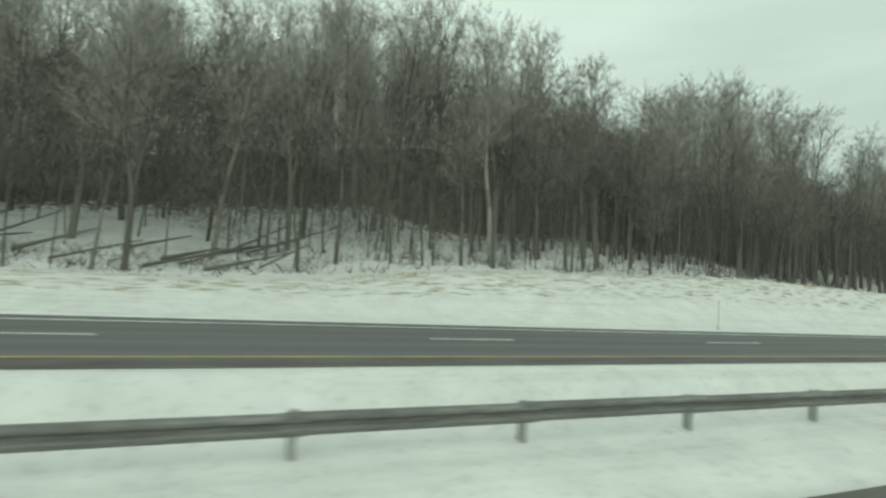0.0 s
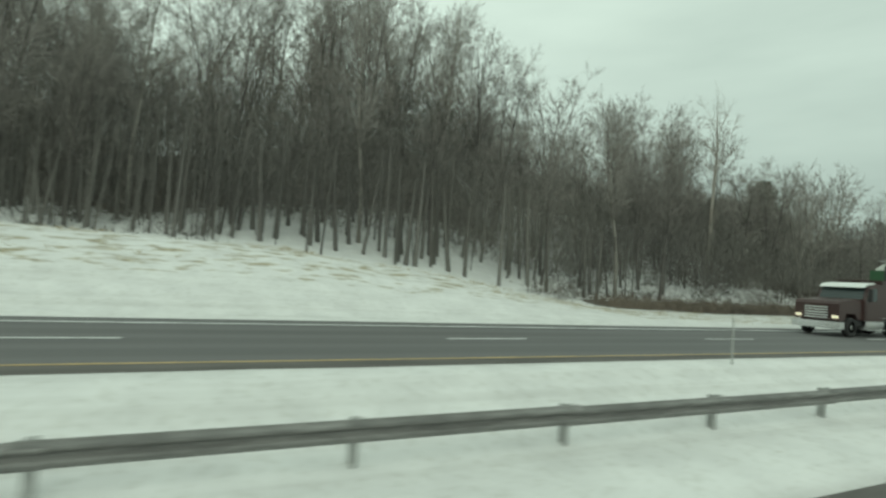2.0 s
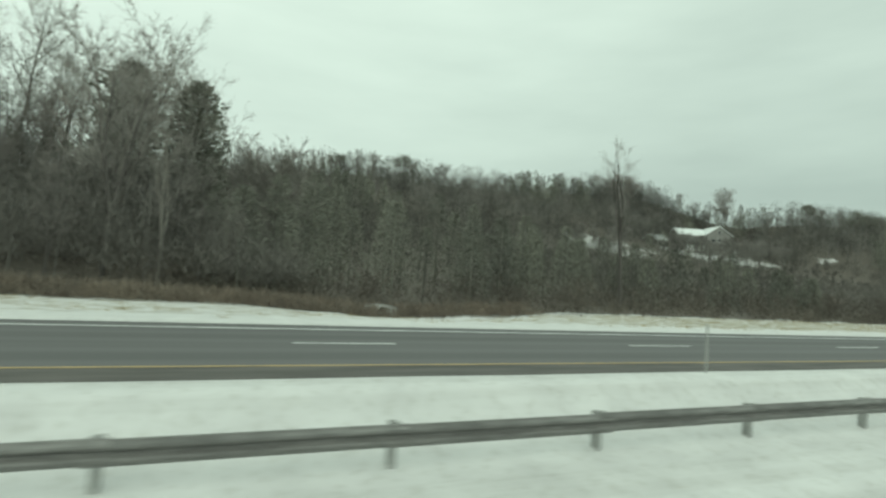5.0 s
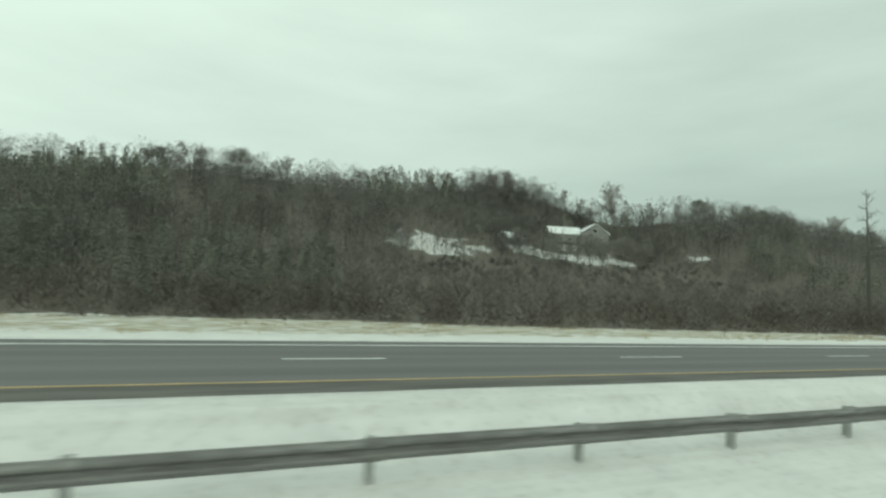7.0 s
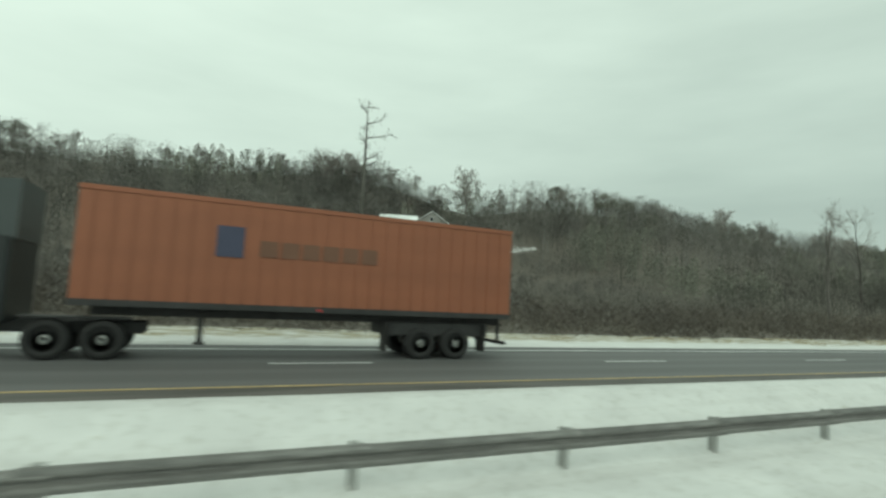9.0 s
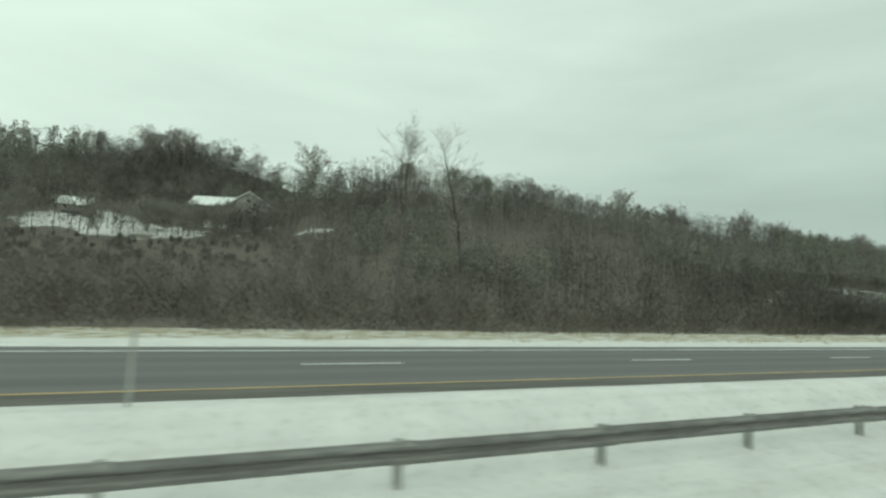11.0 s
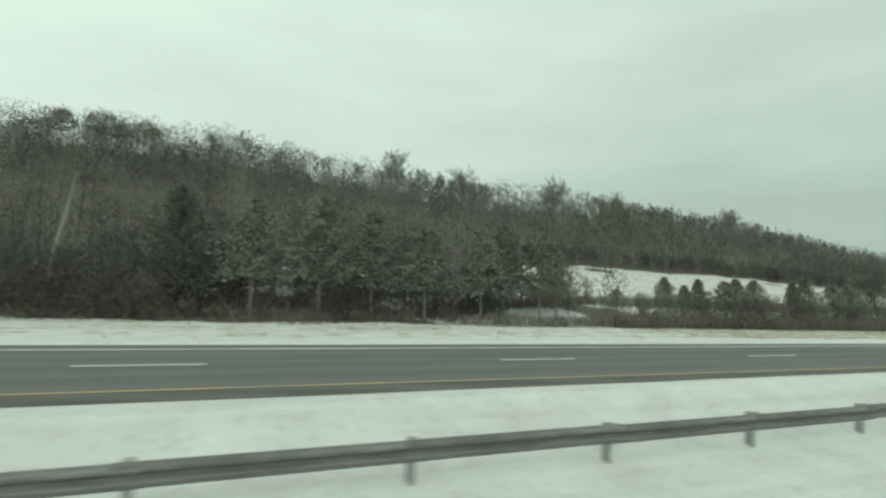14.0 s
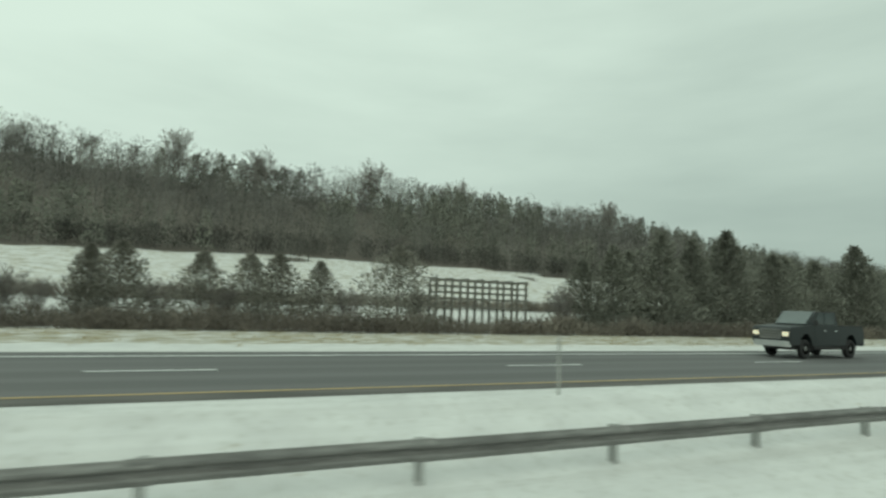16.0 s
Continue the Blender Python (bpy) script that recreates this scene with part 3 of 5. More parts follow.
def tree(meshes, label, category, at, group="", name="bare_tree"):
    ob = thing(name, label, category, at, group)
    part("trunk", meshes[0], ob)
    part("crown", meshes[1], ob)
    return ob


def height_of(meshes):
    return max(v.co.z for m in meshes for v in m.vertices)


def top45(x, y):
    """The height of the treetops of the near wood over (x, y)."""
    return 2 + (along(x, TOP45) - 2) * (y + 12) / 57


random.seed(11)
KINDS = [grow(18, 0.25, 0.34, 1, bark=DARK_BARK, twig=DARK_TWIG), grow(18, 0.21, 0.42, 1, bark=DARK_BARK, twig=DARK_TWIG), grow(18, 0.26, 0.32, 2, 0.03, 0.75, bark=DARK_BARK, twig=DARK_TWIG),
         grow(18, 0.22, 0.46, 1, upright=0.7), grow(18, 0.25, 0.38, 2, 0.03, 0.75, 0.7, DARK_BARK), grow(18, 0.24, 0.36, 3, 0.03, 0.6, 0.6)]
HEIGHTS = [height_of(k) for k in KINDS]
protos = {}


def set_tree(k, x, y, h, label, group):
    z = ground_z(x, y)
    m = pose(x, y, z, random.uniform(-3, 3), random.uniform(-3, 3), random.uniform(0, 360))
    s_ = h / HEIGHTS[k]
    if k not in protos:
        protos[k] = tree(KINDS[k], label, "tree", m, group, "deciduous_tree")
        ob = protos[k]
    else:
        ob = copy_thing(protos[k], m)
        tagged(ob, label, "tree", group)
    ob.scale = (s_ * random.uniform(0.85, 1.1), s_ * random.uniform(0.85, 1.1), s_)
    return ob


random.seed(5)
placed = []
tries = 0
while len(placed) < 285 and tries < 6000:
    tries += 1
    x = random.uniform(-45, 153)
    y = 20.6 + 40 * random.random() ** 1.1
    if x > 88 and y < 22.5:
        continue
    if any((x - a) ** 2 + (y - b_) ** 2 < 3.2 for a, b_ in placed):
        continue
    top = top45(x, y)
    low_part = 0.66 if x > 42 else 0.80 if x > 22 else 0.42
    h = (top - ground_z(x, y)) * (random.uniform(0.52, 0.76) if random.random() < low_part else random.uniform(0.84, 1.0))
    if h < 6:
        continue
    placed.append((x, y))
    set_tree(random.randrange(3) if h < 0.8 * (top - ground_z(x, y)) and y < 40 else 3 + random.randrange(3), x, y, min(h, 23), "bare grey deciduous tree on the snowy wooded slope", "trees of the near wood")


# trees that stand out by themselves
def lone(meshes, x, y, top, label, category="bare tree", name="bare_tree"):
    z = ground_z(x, y)
    ob = tree(meshes, label, category, pose(x, y, z, 0, 0, random.uniform(0, 360)), "", name)
    k = (top - z) / height_of(meshes)
    ob.scale = (k, k, k)
    return ob


random.seed(21)
lone(grow(26, 0.15, 0.55, 1, 0.03, 0.8, 0.6, PALE, PALE), 117.6, 33.1, 28.8, "tall pale-barked bare tree rising above the wood")
for x, y, top in ((84.2, 53.3, 40.0), (86.4, 45.7, 35.0), (114.1, 45.3, 31.0), (60.0, 47.0, 35.5), (22.0, 46.0, 40.5)):
    lone(grow(19, 0.30, 0.34, 3, 0.028, 0.85, 0.6), x, y, top, "broad round-crowned bare tree at the top of the wooded slope")
lone(grow(10, 0.36, 0.16, 4, 0.034, 1.15, 0.5), 155.2, 46.9, 17.2, "round-crowned bare tree at the end of the wood")
lone(tiered_tree(16, WOODS, WOODS), 284.0, 26.0, 17.2, "tall slender bare tree with level limbs above the brush")
lone(grow(18, 0.14, 0.42, 2, 0.02, 0.75, 0.9, DARK_BARK, TWIG), 347.8, 29.0, 18.3, "tall bare tree with upright fine twigs above the brush")
lone(grow(16, 0.15, 0.40, 1, 0.02, 0.75, 0.8, DARK_BARK, TWIG), 353.2, 28.1, 17.2, "slender bare tree beside a taller one")
for x, y, top in ((443.2, 27.5, 8.0), (447.5, 27.0, 7.4), (450.2, 28.5, 7.0), (453.8, 26.5, 6.2), (441.0, 24.0, 6.8), (456.5, 27.5, 4.8)):
    lone(grow(8, 0.34, 0.22, 2, 0.03, 0.8, 0.5, DARK_BARK), x, y, top, "small bare tree at the edge of the snowy field")
for x, y, top in ((459.0, 23.2, 3.4), (466.8, 23.4, 3.2), (471.9, 21.6, 3.6), (474.8, 23.0, 3.6), (476.6, 22.6, 2.9), (482.4, 23.4, 3.3), (486.0, 21.8, 3.1), (493.6, 22.4, 3.2), (499.0, 23.6, 3.4), (510.5, 22.0, 4.0)):
    lone(grow(4, 0.46, 0.08, 4, 0.022, 0.55, 0.5, DARK_BARK, DARK_TWIG), x, y, top, "leafless bush among the cedars by the snowy field", "bush", "bare_bush")
snag, stubs = Soup(), Soup()
snag.stick((0, 0, -0.3), (0.25, 0, 3.0), 0.14, 0.12, 7)
snag.stick((0.25, 0, 3.0), (0.75, 0.1, 6.2), 0.12, 0.09, 7)
snag.stick((0.75, 0.1, 6.2), (1.0, 0.1, 8.2), 0.09, 0.03, 7)
for z_, dx in ((3.4, -0.5), (4.6, 0.6), (5.5, -0.4), (6.6, 0.7), (7.2, -0.4)):
    stubs.stick((0.12 * z_, 0.05, z_), (0.12 * z_ + dx, 0.15, z_ + 0.7), 0.035, 0.01, 4)
ob = thing("dead_tree", "pale leaning dead tree trunk standing in the brush", "dead tree", pose(416.2, 22.8, ground_z(416.2, 22.8)))
part("trunk", snag.done("trunk", BARK, True), ob)
part("branches", stubs.done("branches", BARK), ob)
lone(grow(13, 0.30, 0.14, 6, 0.03, 0.45, 0.9), 143.0, 34.5, 22.6, "clump of bare upright saplings above the wood's edge")
for x, y, top in ((522, 127.5, 40.8), (551, 133.6, 40.5), (610, 134, 40.5), (472, 140, 45.5), (493, 135, 42), (360, 160, 51), (201, 191, 51), (321, 178, 55), (311, 177, 54)):
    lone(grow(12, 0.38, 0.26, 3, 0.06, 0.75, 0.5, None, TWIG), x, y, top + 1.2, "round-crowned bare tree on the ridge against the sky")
for x, y, top, k, r in ((147.4, 46, 21.2, "pine", 2.7), (142.2, 42.2, 20.6, "pine", 3.6)):
    lone(conifer(12, r, k), x, y, top, "dark evergreen pine rising above the bare woods", "evergreen tree", "pine_tree")
for x, y, top, r in ((397.5, 127.2, 41.8, 4.4), (405.8, 127.5, 41.0, 4.2), (386, 140, 45, 3.6), (186, 190, 49, 5), (214, 192, 53, 5)):
    lone(round_pine(11, r), x, y, top, "broad round-headed pine on the ridge", "evergreen tree", "pine_tree")
for x, y, top, r, k in ((457.0, 24.0, 3.0, 0.9, "cedar"), (461.3, 22.8, 4.2, 0.8, "cedar"), (463.9, 23.0, 3.6, 0.6, "cedar"), (465.4, 22.8, 4.3, 0.7, "cedar"), (468.8, 22.8, 4.2, 1.2, "cedar"), (470.8, 23.2, 4.5, 1.2, "cedar"), (472.9, 22.9, 4.5, 1.1, "cedar"),
                        (478.8, 23.0, 4.6, 0.6, "cedar"), (480.4, 22.8, 4.9, 1.1, "cedar"), (484.7, 22.7, 4.6, 1.2, "cedar"), (487.4, 22.8, 4.7, 1.2, "cedar"), (489.2, 23.3, 4.8, 1.1, "cedar"), (491.8, 22.8, 4.4, 0.9, "cedar"), (497.2, 22.7, 5.9, 1.9, "cedar")):
    lone(conifer(8, (2.0 * r + 0.4) * 8 / (top - ground_z(x, y)), k), x, y, top + 0.3, "bushy grey-green cedar at the edge of the snowy field", "evergreen tree", "cedar_tree")
for x, y, top, r, k in ((444.0, 24.5, 7.6, 2.3, "tall_pine"), (446.6, 25.5, 8.2, 2.3, "tall_pine"), (449.2, 24.2, 7.2, 2.2, "tall_pine"), (451.4, 25.0, 6.4, 1.9, "tall_pine"), (438.6, 22.8, 7.2, 2.1, "tall_pine"), (435.0, 24.0, 8.2, 2.4, "tall_pine"), (431.2, 23.2, 8.6, 2.3, "tall_pine"), (427.0, 24.5, 8.4, 2.5, "tall_pine"), (422.5, 25.5, 8.8, 2.4, "pine"),
                        (513.6, 23.5, 6.4, 2.2, "spruce"), (516.2, 22.8, 7.8, 2.6, "spruce"), (519.0, 24.0, 7.6, 2.5, "spruce"), (521.6, 22.8, 9.5, 2.6, "spruce"), (525.7, 23.2, 9.0, 2.7, "spruce"), (530.8, 23.6, 10.4, 2.8, "spruce"), (536.5, 23.0, 8.5, 2.9, "spruce"), (541.0, 25.0, 8.8, 2.9, "spruce"), (545.5, 24.5, 8.4, 2.8, "spruce"), (550.0, 23.0, 10.4, 3.0, "spruce"), (557.0, 25.5, 8.6, 2.8, "spruce"), (566.0, 26.0, 9.2, 2.8, "spruce")):
    lone(conifer(8, (1.4 if k == "spruce" else 1.0) * r * 8 / (top - ground_z(x, y)), k), x, y, top, "dark green evergreen at the edge of the snowy verge", "evergreen tree", "pine_tree")


# ---- single trees along the far ridge and in the yards below it ----
lone(grow(15, 0.13, 0.5, 3, 0.022, 0.5, 0.85, DARK_BARK, TWIG), 183.5, 24.5, 15.8, "tall slender bare tree with few fanned limbs above the brush")
random.seed(31)
RIDGE_KINDS = [grow(10, 0.34, 0.28, 2, 0.07, 0.5, 0.5, None, RIDGE_HAZE_TWIG), grow(10, 0.26, 0.34, 1, 0.07, 0.6, 0.7, None, RIDGE_HAZE_TWIG), grow(10, 0.38, 0.24, 3, 0.07, 0.4, 0.5, None, RIDGE_HAZE_TWIG)]
ridge_protos = {}


def ridge_tree(x, y, h, label, group):
    k = random.randrange(3)
    m = pose(x, y, ground_z(x, y) - 0.3, 0, 0, random.uniform(0, 360))
    if k in ridge_protos:
        ob = tagged(copy_thing(ridge_protos[k], m), label, "bare tree", group)
    else:
        ob = ridge_protos[k] = tree(RIDGE_KINDS[k], label, "bare tree", m, group)
    f = h / 10
    ob.scale = (f * random.uniform(0.9, 1.15), f * random.uniform(0.9, 1.15), f)


for k in range(130):
    x = 175 + 4.4 * k + random.uniform(-2.5, 2.5)
    if x > 640 or noise.noise((x * 0.05, 3, 3)) < -0.18:
        continue
    ridge_tree(x, along(x, RIDGE_Y) + random.uniform(-5, 3), random.uniform(6.8, 9.2), "grey bare tree with a rounded crown on the ridge", "trees along the ridge")
for _ in range(84):
    x, y = random.uniform(248, 330), random.uniform(104, 136)
    if random.random() < 0.45:
        x, y = random.uniform(314, 350), random.uniform(112, 128)
    ridge_tree(x, y, random.uniform(5.0, 7.5), "bare tree standing in a snowy yard on the slope", "yard trees on the slope")


# ---- woods of the far slope, brush and grass, beyond counting ----
def quick_tree(s, x, y, z, h, n, evergreen=False, fine=1.0):
    s.stick((x, y, z - 0.3), (x + random.uniform(-0.3, 0.3), y, z + h * (0.7 if not evergreen else 0.95)), h * 0.011, h * 0.003, 3)
    wide, near = random.uniform(0.8, 1.3), 0.5 + y / 150
    lobes = RNG.uniform(0.7, 1.15, 7)
    t, q, u = RNG.uniform(0, 2 * math.pi, n), RNG.random(n) ** 0.6, RNG.random(n)
    ways = np.stack([np.cos(t), np.sin(t)], axis=1)
    r = wide * lobes[(t * 0.95).astype(int)]
    if evergreen:
        f = u ** 0.9
        r = r * ((1 - f) ** 0.7 * h * 0.24 + 0.12)
        lift, d = 0.06 + 0.90 * f, np.column_stack([ways, RNG.uniform(-0.3, 0.7, n)]) * RNG.uniform(0.3, 0.65, (n, 1))
        w = 0.40 * fine * near
    else:
        f = u ** 0.85
        r = r * np.sin(math.pi * (0.15 + 0.80 * f ** 0.9)) ** 0.8 * h * 0.35
        lift, d = 0.10 + 0.80 * f, np.column_stack([ways * 0.7 * q[:, None], RNG.uniform(0.15, 0.9, n)]) * RNG.uniform(0.4, 0.95, (n, 1))
        w = RNG.uniform(0.09, 0.20, n) * near * fine
    o = np.column_stack([x + ways[:, 0] * r * q, y + ways[:, 1] * r * q, z + h * lift])
    s.slivers(o, o + d, w, min(1.0, max(0.0, random.gauss(0.5, 0.26))))


def tuft(s, x, y, z, n, spread, low, tall, lean, rise, length, width, bias=1.3):
    """A clump of n twigs round (x, y), from low to tall above z."""
    t = RNG.uniform(0, 2 * math.pi, n)
    o = np.column_stack([RNG.normal(x, spread, n), RNG.normal(y, spread * 0.75, n), z + low + RNG.random(n) ** bias * (tall - low)])
    d = np.column_stack([np.cos(t) * lean, np.sin(t) * lean, RNG.uniform(*rise, n)]) * RNG.uniform(*length, (n, 1))
    s.slivers(o, o + d, RNG.uniform(*width, n), random.random())


def open_ground(x, y):
    for cx, cy, rx, ry in ((500, 48, 56, 28), (545, 44, 18, 17), (430, 42, 4, 6), (317, 120, 19, 12), (353, 111, 5, 5), (310, 138, 11, 13), (268, 126, 17, 16), (333, 143, 18, 12), (304, 126, 13, 14), (322, 130, 12, 12)):
        if ((x - cx) / rx) ** 2 + ((y - cy) / ry) ** 2 + 0.7 * noise.noise((x * 0.11, y * 0.15, 9)) < 1:
            return True
    return False


random.seed(3)
bare, green, scrub, crown = Soup(), Soup(), Soup(), Soup()
count = 0
while count < 4700:
    x = random.uniform(140, 800)
    yr = along(x, RIDGE_Y)
    y = 25 + (yr + 8 - 25) * random.random() ** 0.85
    if open_ground(x, y) and random.random() > (0.0 if x > 430 or y > 129 else 0.10):
        continue
    if x < 165 and y < 60:
        continue
    count += 1
    z = ground_z(x, y)
    h = min(11.0, 4.5 + 0.075 * (y - 20)) * random.uniform(0.7, 1.15)
    ever = y > 55 and noise.noise((x * 0.02, y * 0.03, 7)) > (0.12 if x > 400 else 0.25)
    if 212 < x < 352 and y < 108:
        quick_tree(scrub, x, y, z, random.uniform(2.2, 4.6) * (0.38 if y > 82 and (250 < x < 284 or 294 < x < 342) else 1.0), 120, False, 0.5)
    elif ever:
        quick_tree(green, x, y, z, h * 0.9, 170, True, 0.6)
    else:
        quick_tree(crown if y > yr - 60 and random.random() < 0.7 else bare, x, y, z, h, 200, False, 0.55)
crest = 0
while crest < 1200:
    x = random.uniform(150, 760)
    y = along(x, RIDGE_Y) + random.uniform(-14, 5)
    if 300 < x < 400 and random.random() < 0.5:
        y = random.uniform(158, 190)
    crest += 1
    z = ground_z(x, y) - 1.5
    h = random.uniform(4.4, 6.8) * (1.1 if 310 < x < 420 else 0.82 if x > 440 else 1.0)
    if noise.noise((x * 0.03, y * 0.05, 3)) > 0.22 and x > 360:
        quick_tree(green, x, y, z, h * random.uniform(0.95, 1.2), 90, True, 0.6)
    else:
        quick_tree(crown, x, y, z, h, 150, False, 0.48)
for _ in range(1300):  # more scrub on the lower slope
    x, y = random.uniform(205, 358), random.uniform(30, 110)
    if not open_ground(x, y):
        quick_tree(scrub, x, y, ground_z(x, y) - 0.2, random.uniform(2.0, 4.5) * (0.38 if y > 82 and (250 < x < 284 or 294 < x < 342) else 1.0), 80, False, 0.5)
for _ in range(620):  # woods of the upper slope before the yards
    x, y = random.uniform(165, 335), random.uniform(100, 186)
    if not open_ground(x, y):
        quick_tree(crown if random.random() < 0.5 else bare, x, y, ground_z(x, y) - 0.4, random.uniform(5.0, 8.0), 150, False, 0.55)
for _ in range(16):  # growth round the dead tree
    x, y = random.uniform(411, 421), random.uniform(20.2, 22.3)
    quick_tree(bare, x, y, ground_z(x, y) - 0.2, random.uniform(3.4, 5.0), 260, False, 0.35)
for _ in range(70):
    x, y = random.uniform(424, 447), random.uniform(26, 36)
    quick_tree(bare, x, y, ground_z(x, y) - 0.2, random.uniform(3.5, 6.0), 220, False, 0.4)
for _ in range(260):  # woods on the slope above the houses
    x, y = random.uniform(296, 356), random.uniform(159, 187)
    if y < along(x, RIDGE_Y):
        quick_tree(crown if random.random() < 0.6 else bare, x, y, ground_z(x, y) - 0.5, random.uniform(5.5, 8.0), 170, False, 0.5)
for _ in range(800):  # woods behind the houses
    x, y = random.uniform(285, 425), random.uniform(112, 188)
    if open_ground(x, y) or y > along(x, RIDGE_Y):
        continue
    quick_tree(bare, x, y, ground_z(x, y) - 0.5, random.uniform(6.0, 9.5), 150, False, 0.6)
for _ in range(1500):  # low growth along the crest
    x = random.uniform(180, 640)
    y = along(x, RIDGE_Y) + random.uniform(-26, 2)
    quick_tree(crown, x, y, ground_z(x, y) - 0.5, random.uniform(3.0, 4.8), 80, False, 0.6)
for _ in range(420):  # thicket behind the roadside pines
    x, y = random.uniform(396, 455), random.uniform(23, 31)
    if x > 447 or 426 < x < 430:
        continue
    quick_tree(bare, x, y, ground_z(x, y) - 0.3, random.uniform(3.5, 6.5), 120, False, 0.45)
for _ in range(90):
    x, y = random.uniform(414, 444), random.uniform(47, 64)
    quick_tree(bare, x, y, ground_z(x, y) - 0.3, random.uniform(4.0, 7.0), 150, False, 0.5)
for _ in range(110):  # evergreen edge of the near wood
    x, y = random.uniform(150, 222), random.uniform(27, 62)
    top = along(x, [(150, 15), (160, 13.5), (180, 11.5), (200, 9.5), (222, 8.5)]) * (y + 12) / 54 * random.uniform(0.65, 1.0)
    z = ground_z(x, y)
    if top - z > 2.5:
        if random.random() < 0.55:
            quick_tree(green, x, y, z - 0.3, top - z, 900, True, 0.27)
        else:
            quick_tree(bare, x, y, z - 0.3, top - z, 320, False, 0.3)
for _ in range(420):  # saplings along the back of the snowy field
    t = random.uniform(0.05, math.pi)
    x, y = 500 + 58 * math.cos(t) + random.uniform(-4, 4), 48 + 29.5 * math.sin(t) + random.uniform(0, 5)
    quick_tree(bare, x, y, ground_z(x, y), random.uniform(2.5, 4.5), 90, False, 0.6)
for _ in range(150):  # pines behind the verge past the snowy field
    y = random.uniform(26, 44)
    x = random.uniform(514 + 1.7 * (y - 22.8), 650)
    quick_tree(green, x, y, ground_z(x, y) - 0.3, random.uniform(5.5, 8.5), 260, True, 0.6)
thing("bare_woods", "bare brown-grey woods covering the far slope", "woods", kind="stuff", data=bare.done("bare_woods", WOODS))
thing("crest_woods", "bare woods along the upper slope, haze in their pale grey", "woods", kind="stuff", data=crown.done("crest_woods", CREST_HAZE))
thing("scrub", "low brown scrub on the lower slope", "scrub", kind="stuff", data=scrub.done("scrub", THICKET))
thing("evergreen_woods", "dark evergreens scattered through the far woods", "woods", kind="stuff", data=green.done("evergreen_woods", NEEDLE))

random.seed(4)
s = Soup()
for _ in range(4200):
    x = random.uniform(84, 640)
    y = along(x, EDGE) - 0.6 + 18 * random.random() ** 1.6
    edge = along(x, EDGE) + 0.6 * noise.noise((x * 0.12, 0, 0))
    if y < edge or (x < 95 and y < 21) or 441 < x < 572:
        continue
    tall = random.uniform(0.7, 1.2) * ((1.2 if x > 170 else 0.9) + 2.4 * ease(0, 8, y - edge))
    tuft(s, x, y, ground_z(x, y), 40, 0.5, 0.0, tall * 0.6, 0.7, (0.1, 1.0), (0.25 * tall, 0.5 * tall), (0.035, 0.055), 1.4)
for _ in range(60):  # taller scrub round the dead tree
    x, y = random.uniform(411, 422), random.uniform(20.2, 22.2)
    tuft(s, x, y, ground_z(x, y), 60, 0.5, 0.0, random.uniform(1.6, 2.6), 0.7, (0.1, 1.0), (0.5, 1.0), (0.035, 0.055))
thing("brush", "dense brown leafless brush along the snowy verge", "brush", kind="stuff", data=s.done("brush", BRUSH))
s = Soup()
for _ in range(1400):
    x = random.uniform(90, 172)
    y, tall = along(x, EDGE) + random.uniform(0.0, 3.1), random.uniform(0.6, 1.35)
    tuft(s, x, y, ground_z(x, y), 36, 0.35, 0.0, tall * 0.65, 0.4, (0.4, 1.1), (0.25 * tall, 0.5 * tall), (0.03, 0.05))
thing("dry_weeds", "russet dry weeds at the foot of the wood", "weeds", kind="stuff", data=s.done("dry_weeds", WEEDS))
s = Soup()
for _ in range(4200):
    x = random.uniform(453, 600)
    if random.random() < 0.55:
        y, tall = random.uniform(18.9, 20.4), random.uniform(0.8, 1.9) * (0.9 + 0.4 * noise.noise((x * 0.3, 0, 6)))
    else:
        y, tall = random.uniform(29.5, 32.0), random.uniform(1.0, 1.7) * (0.9 + 0.3 * noise.noise((x * 0.15, 0, 8)))
    tuft(s, x, y, ground_z(x, y), 32, 0.35, 0.0, tall * 0.62, 0.5, (0.3, 1.0), (0.25 * tall, 0.5 * tall), (0.04, 0.055))
for _ in range(1300):  # scattered growth between the rows
    x, y = random.uniform(452, 600), random.uniform(20.8, 24.5)
    if noise.noise((x * 0.25, y * 0.4, 11)) < -0.05 and not 496 < x < 510:
        continue
    tall = random.uniform(0.7, 1.5)
    tuft(s, x, y, ground_z(x, y), 30, 0.4, 0.0, tall * 0.65, 0.5, (0.3, 1.0), (0.25 * tall, 0.5 * tall), (0.035, 0.05))
for _ in range(330):  # thinner brush under the roadside pines
    x = random.uniform(440, 455)
    y, tall = (random.uniform(18.9, 20.0), random.uniform(0.8, 1.2)) if random.random() < 0.5 else (random.uniform(27.0, 31.0), random.uniform(1.2, 1.9))
    tuft(s, x, y, ground_z(x, y), 28, 0.4, 0.0, tall * 0.62, 0.5, (0.3, 1.0), (0.25 * tall, 0.5 * tall), (0.04, 0.05))
thing("hedge_rows", "thin brown hedge rows at the edge of the snowy field", "hedge", kind="stuff", data=s.done("hedge_rows", HEDGE))

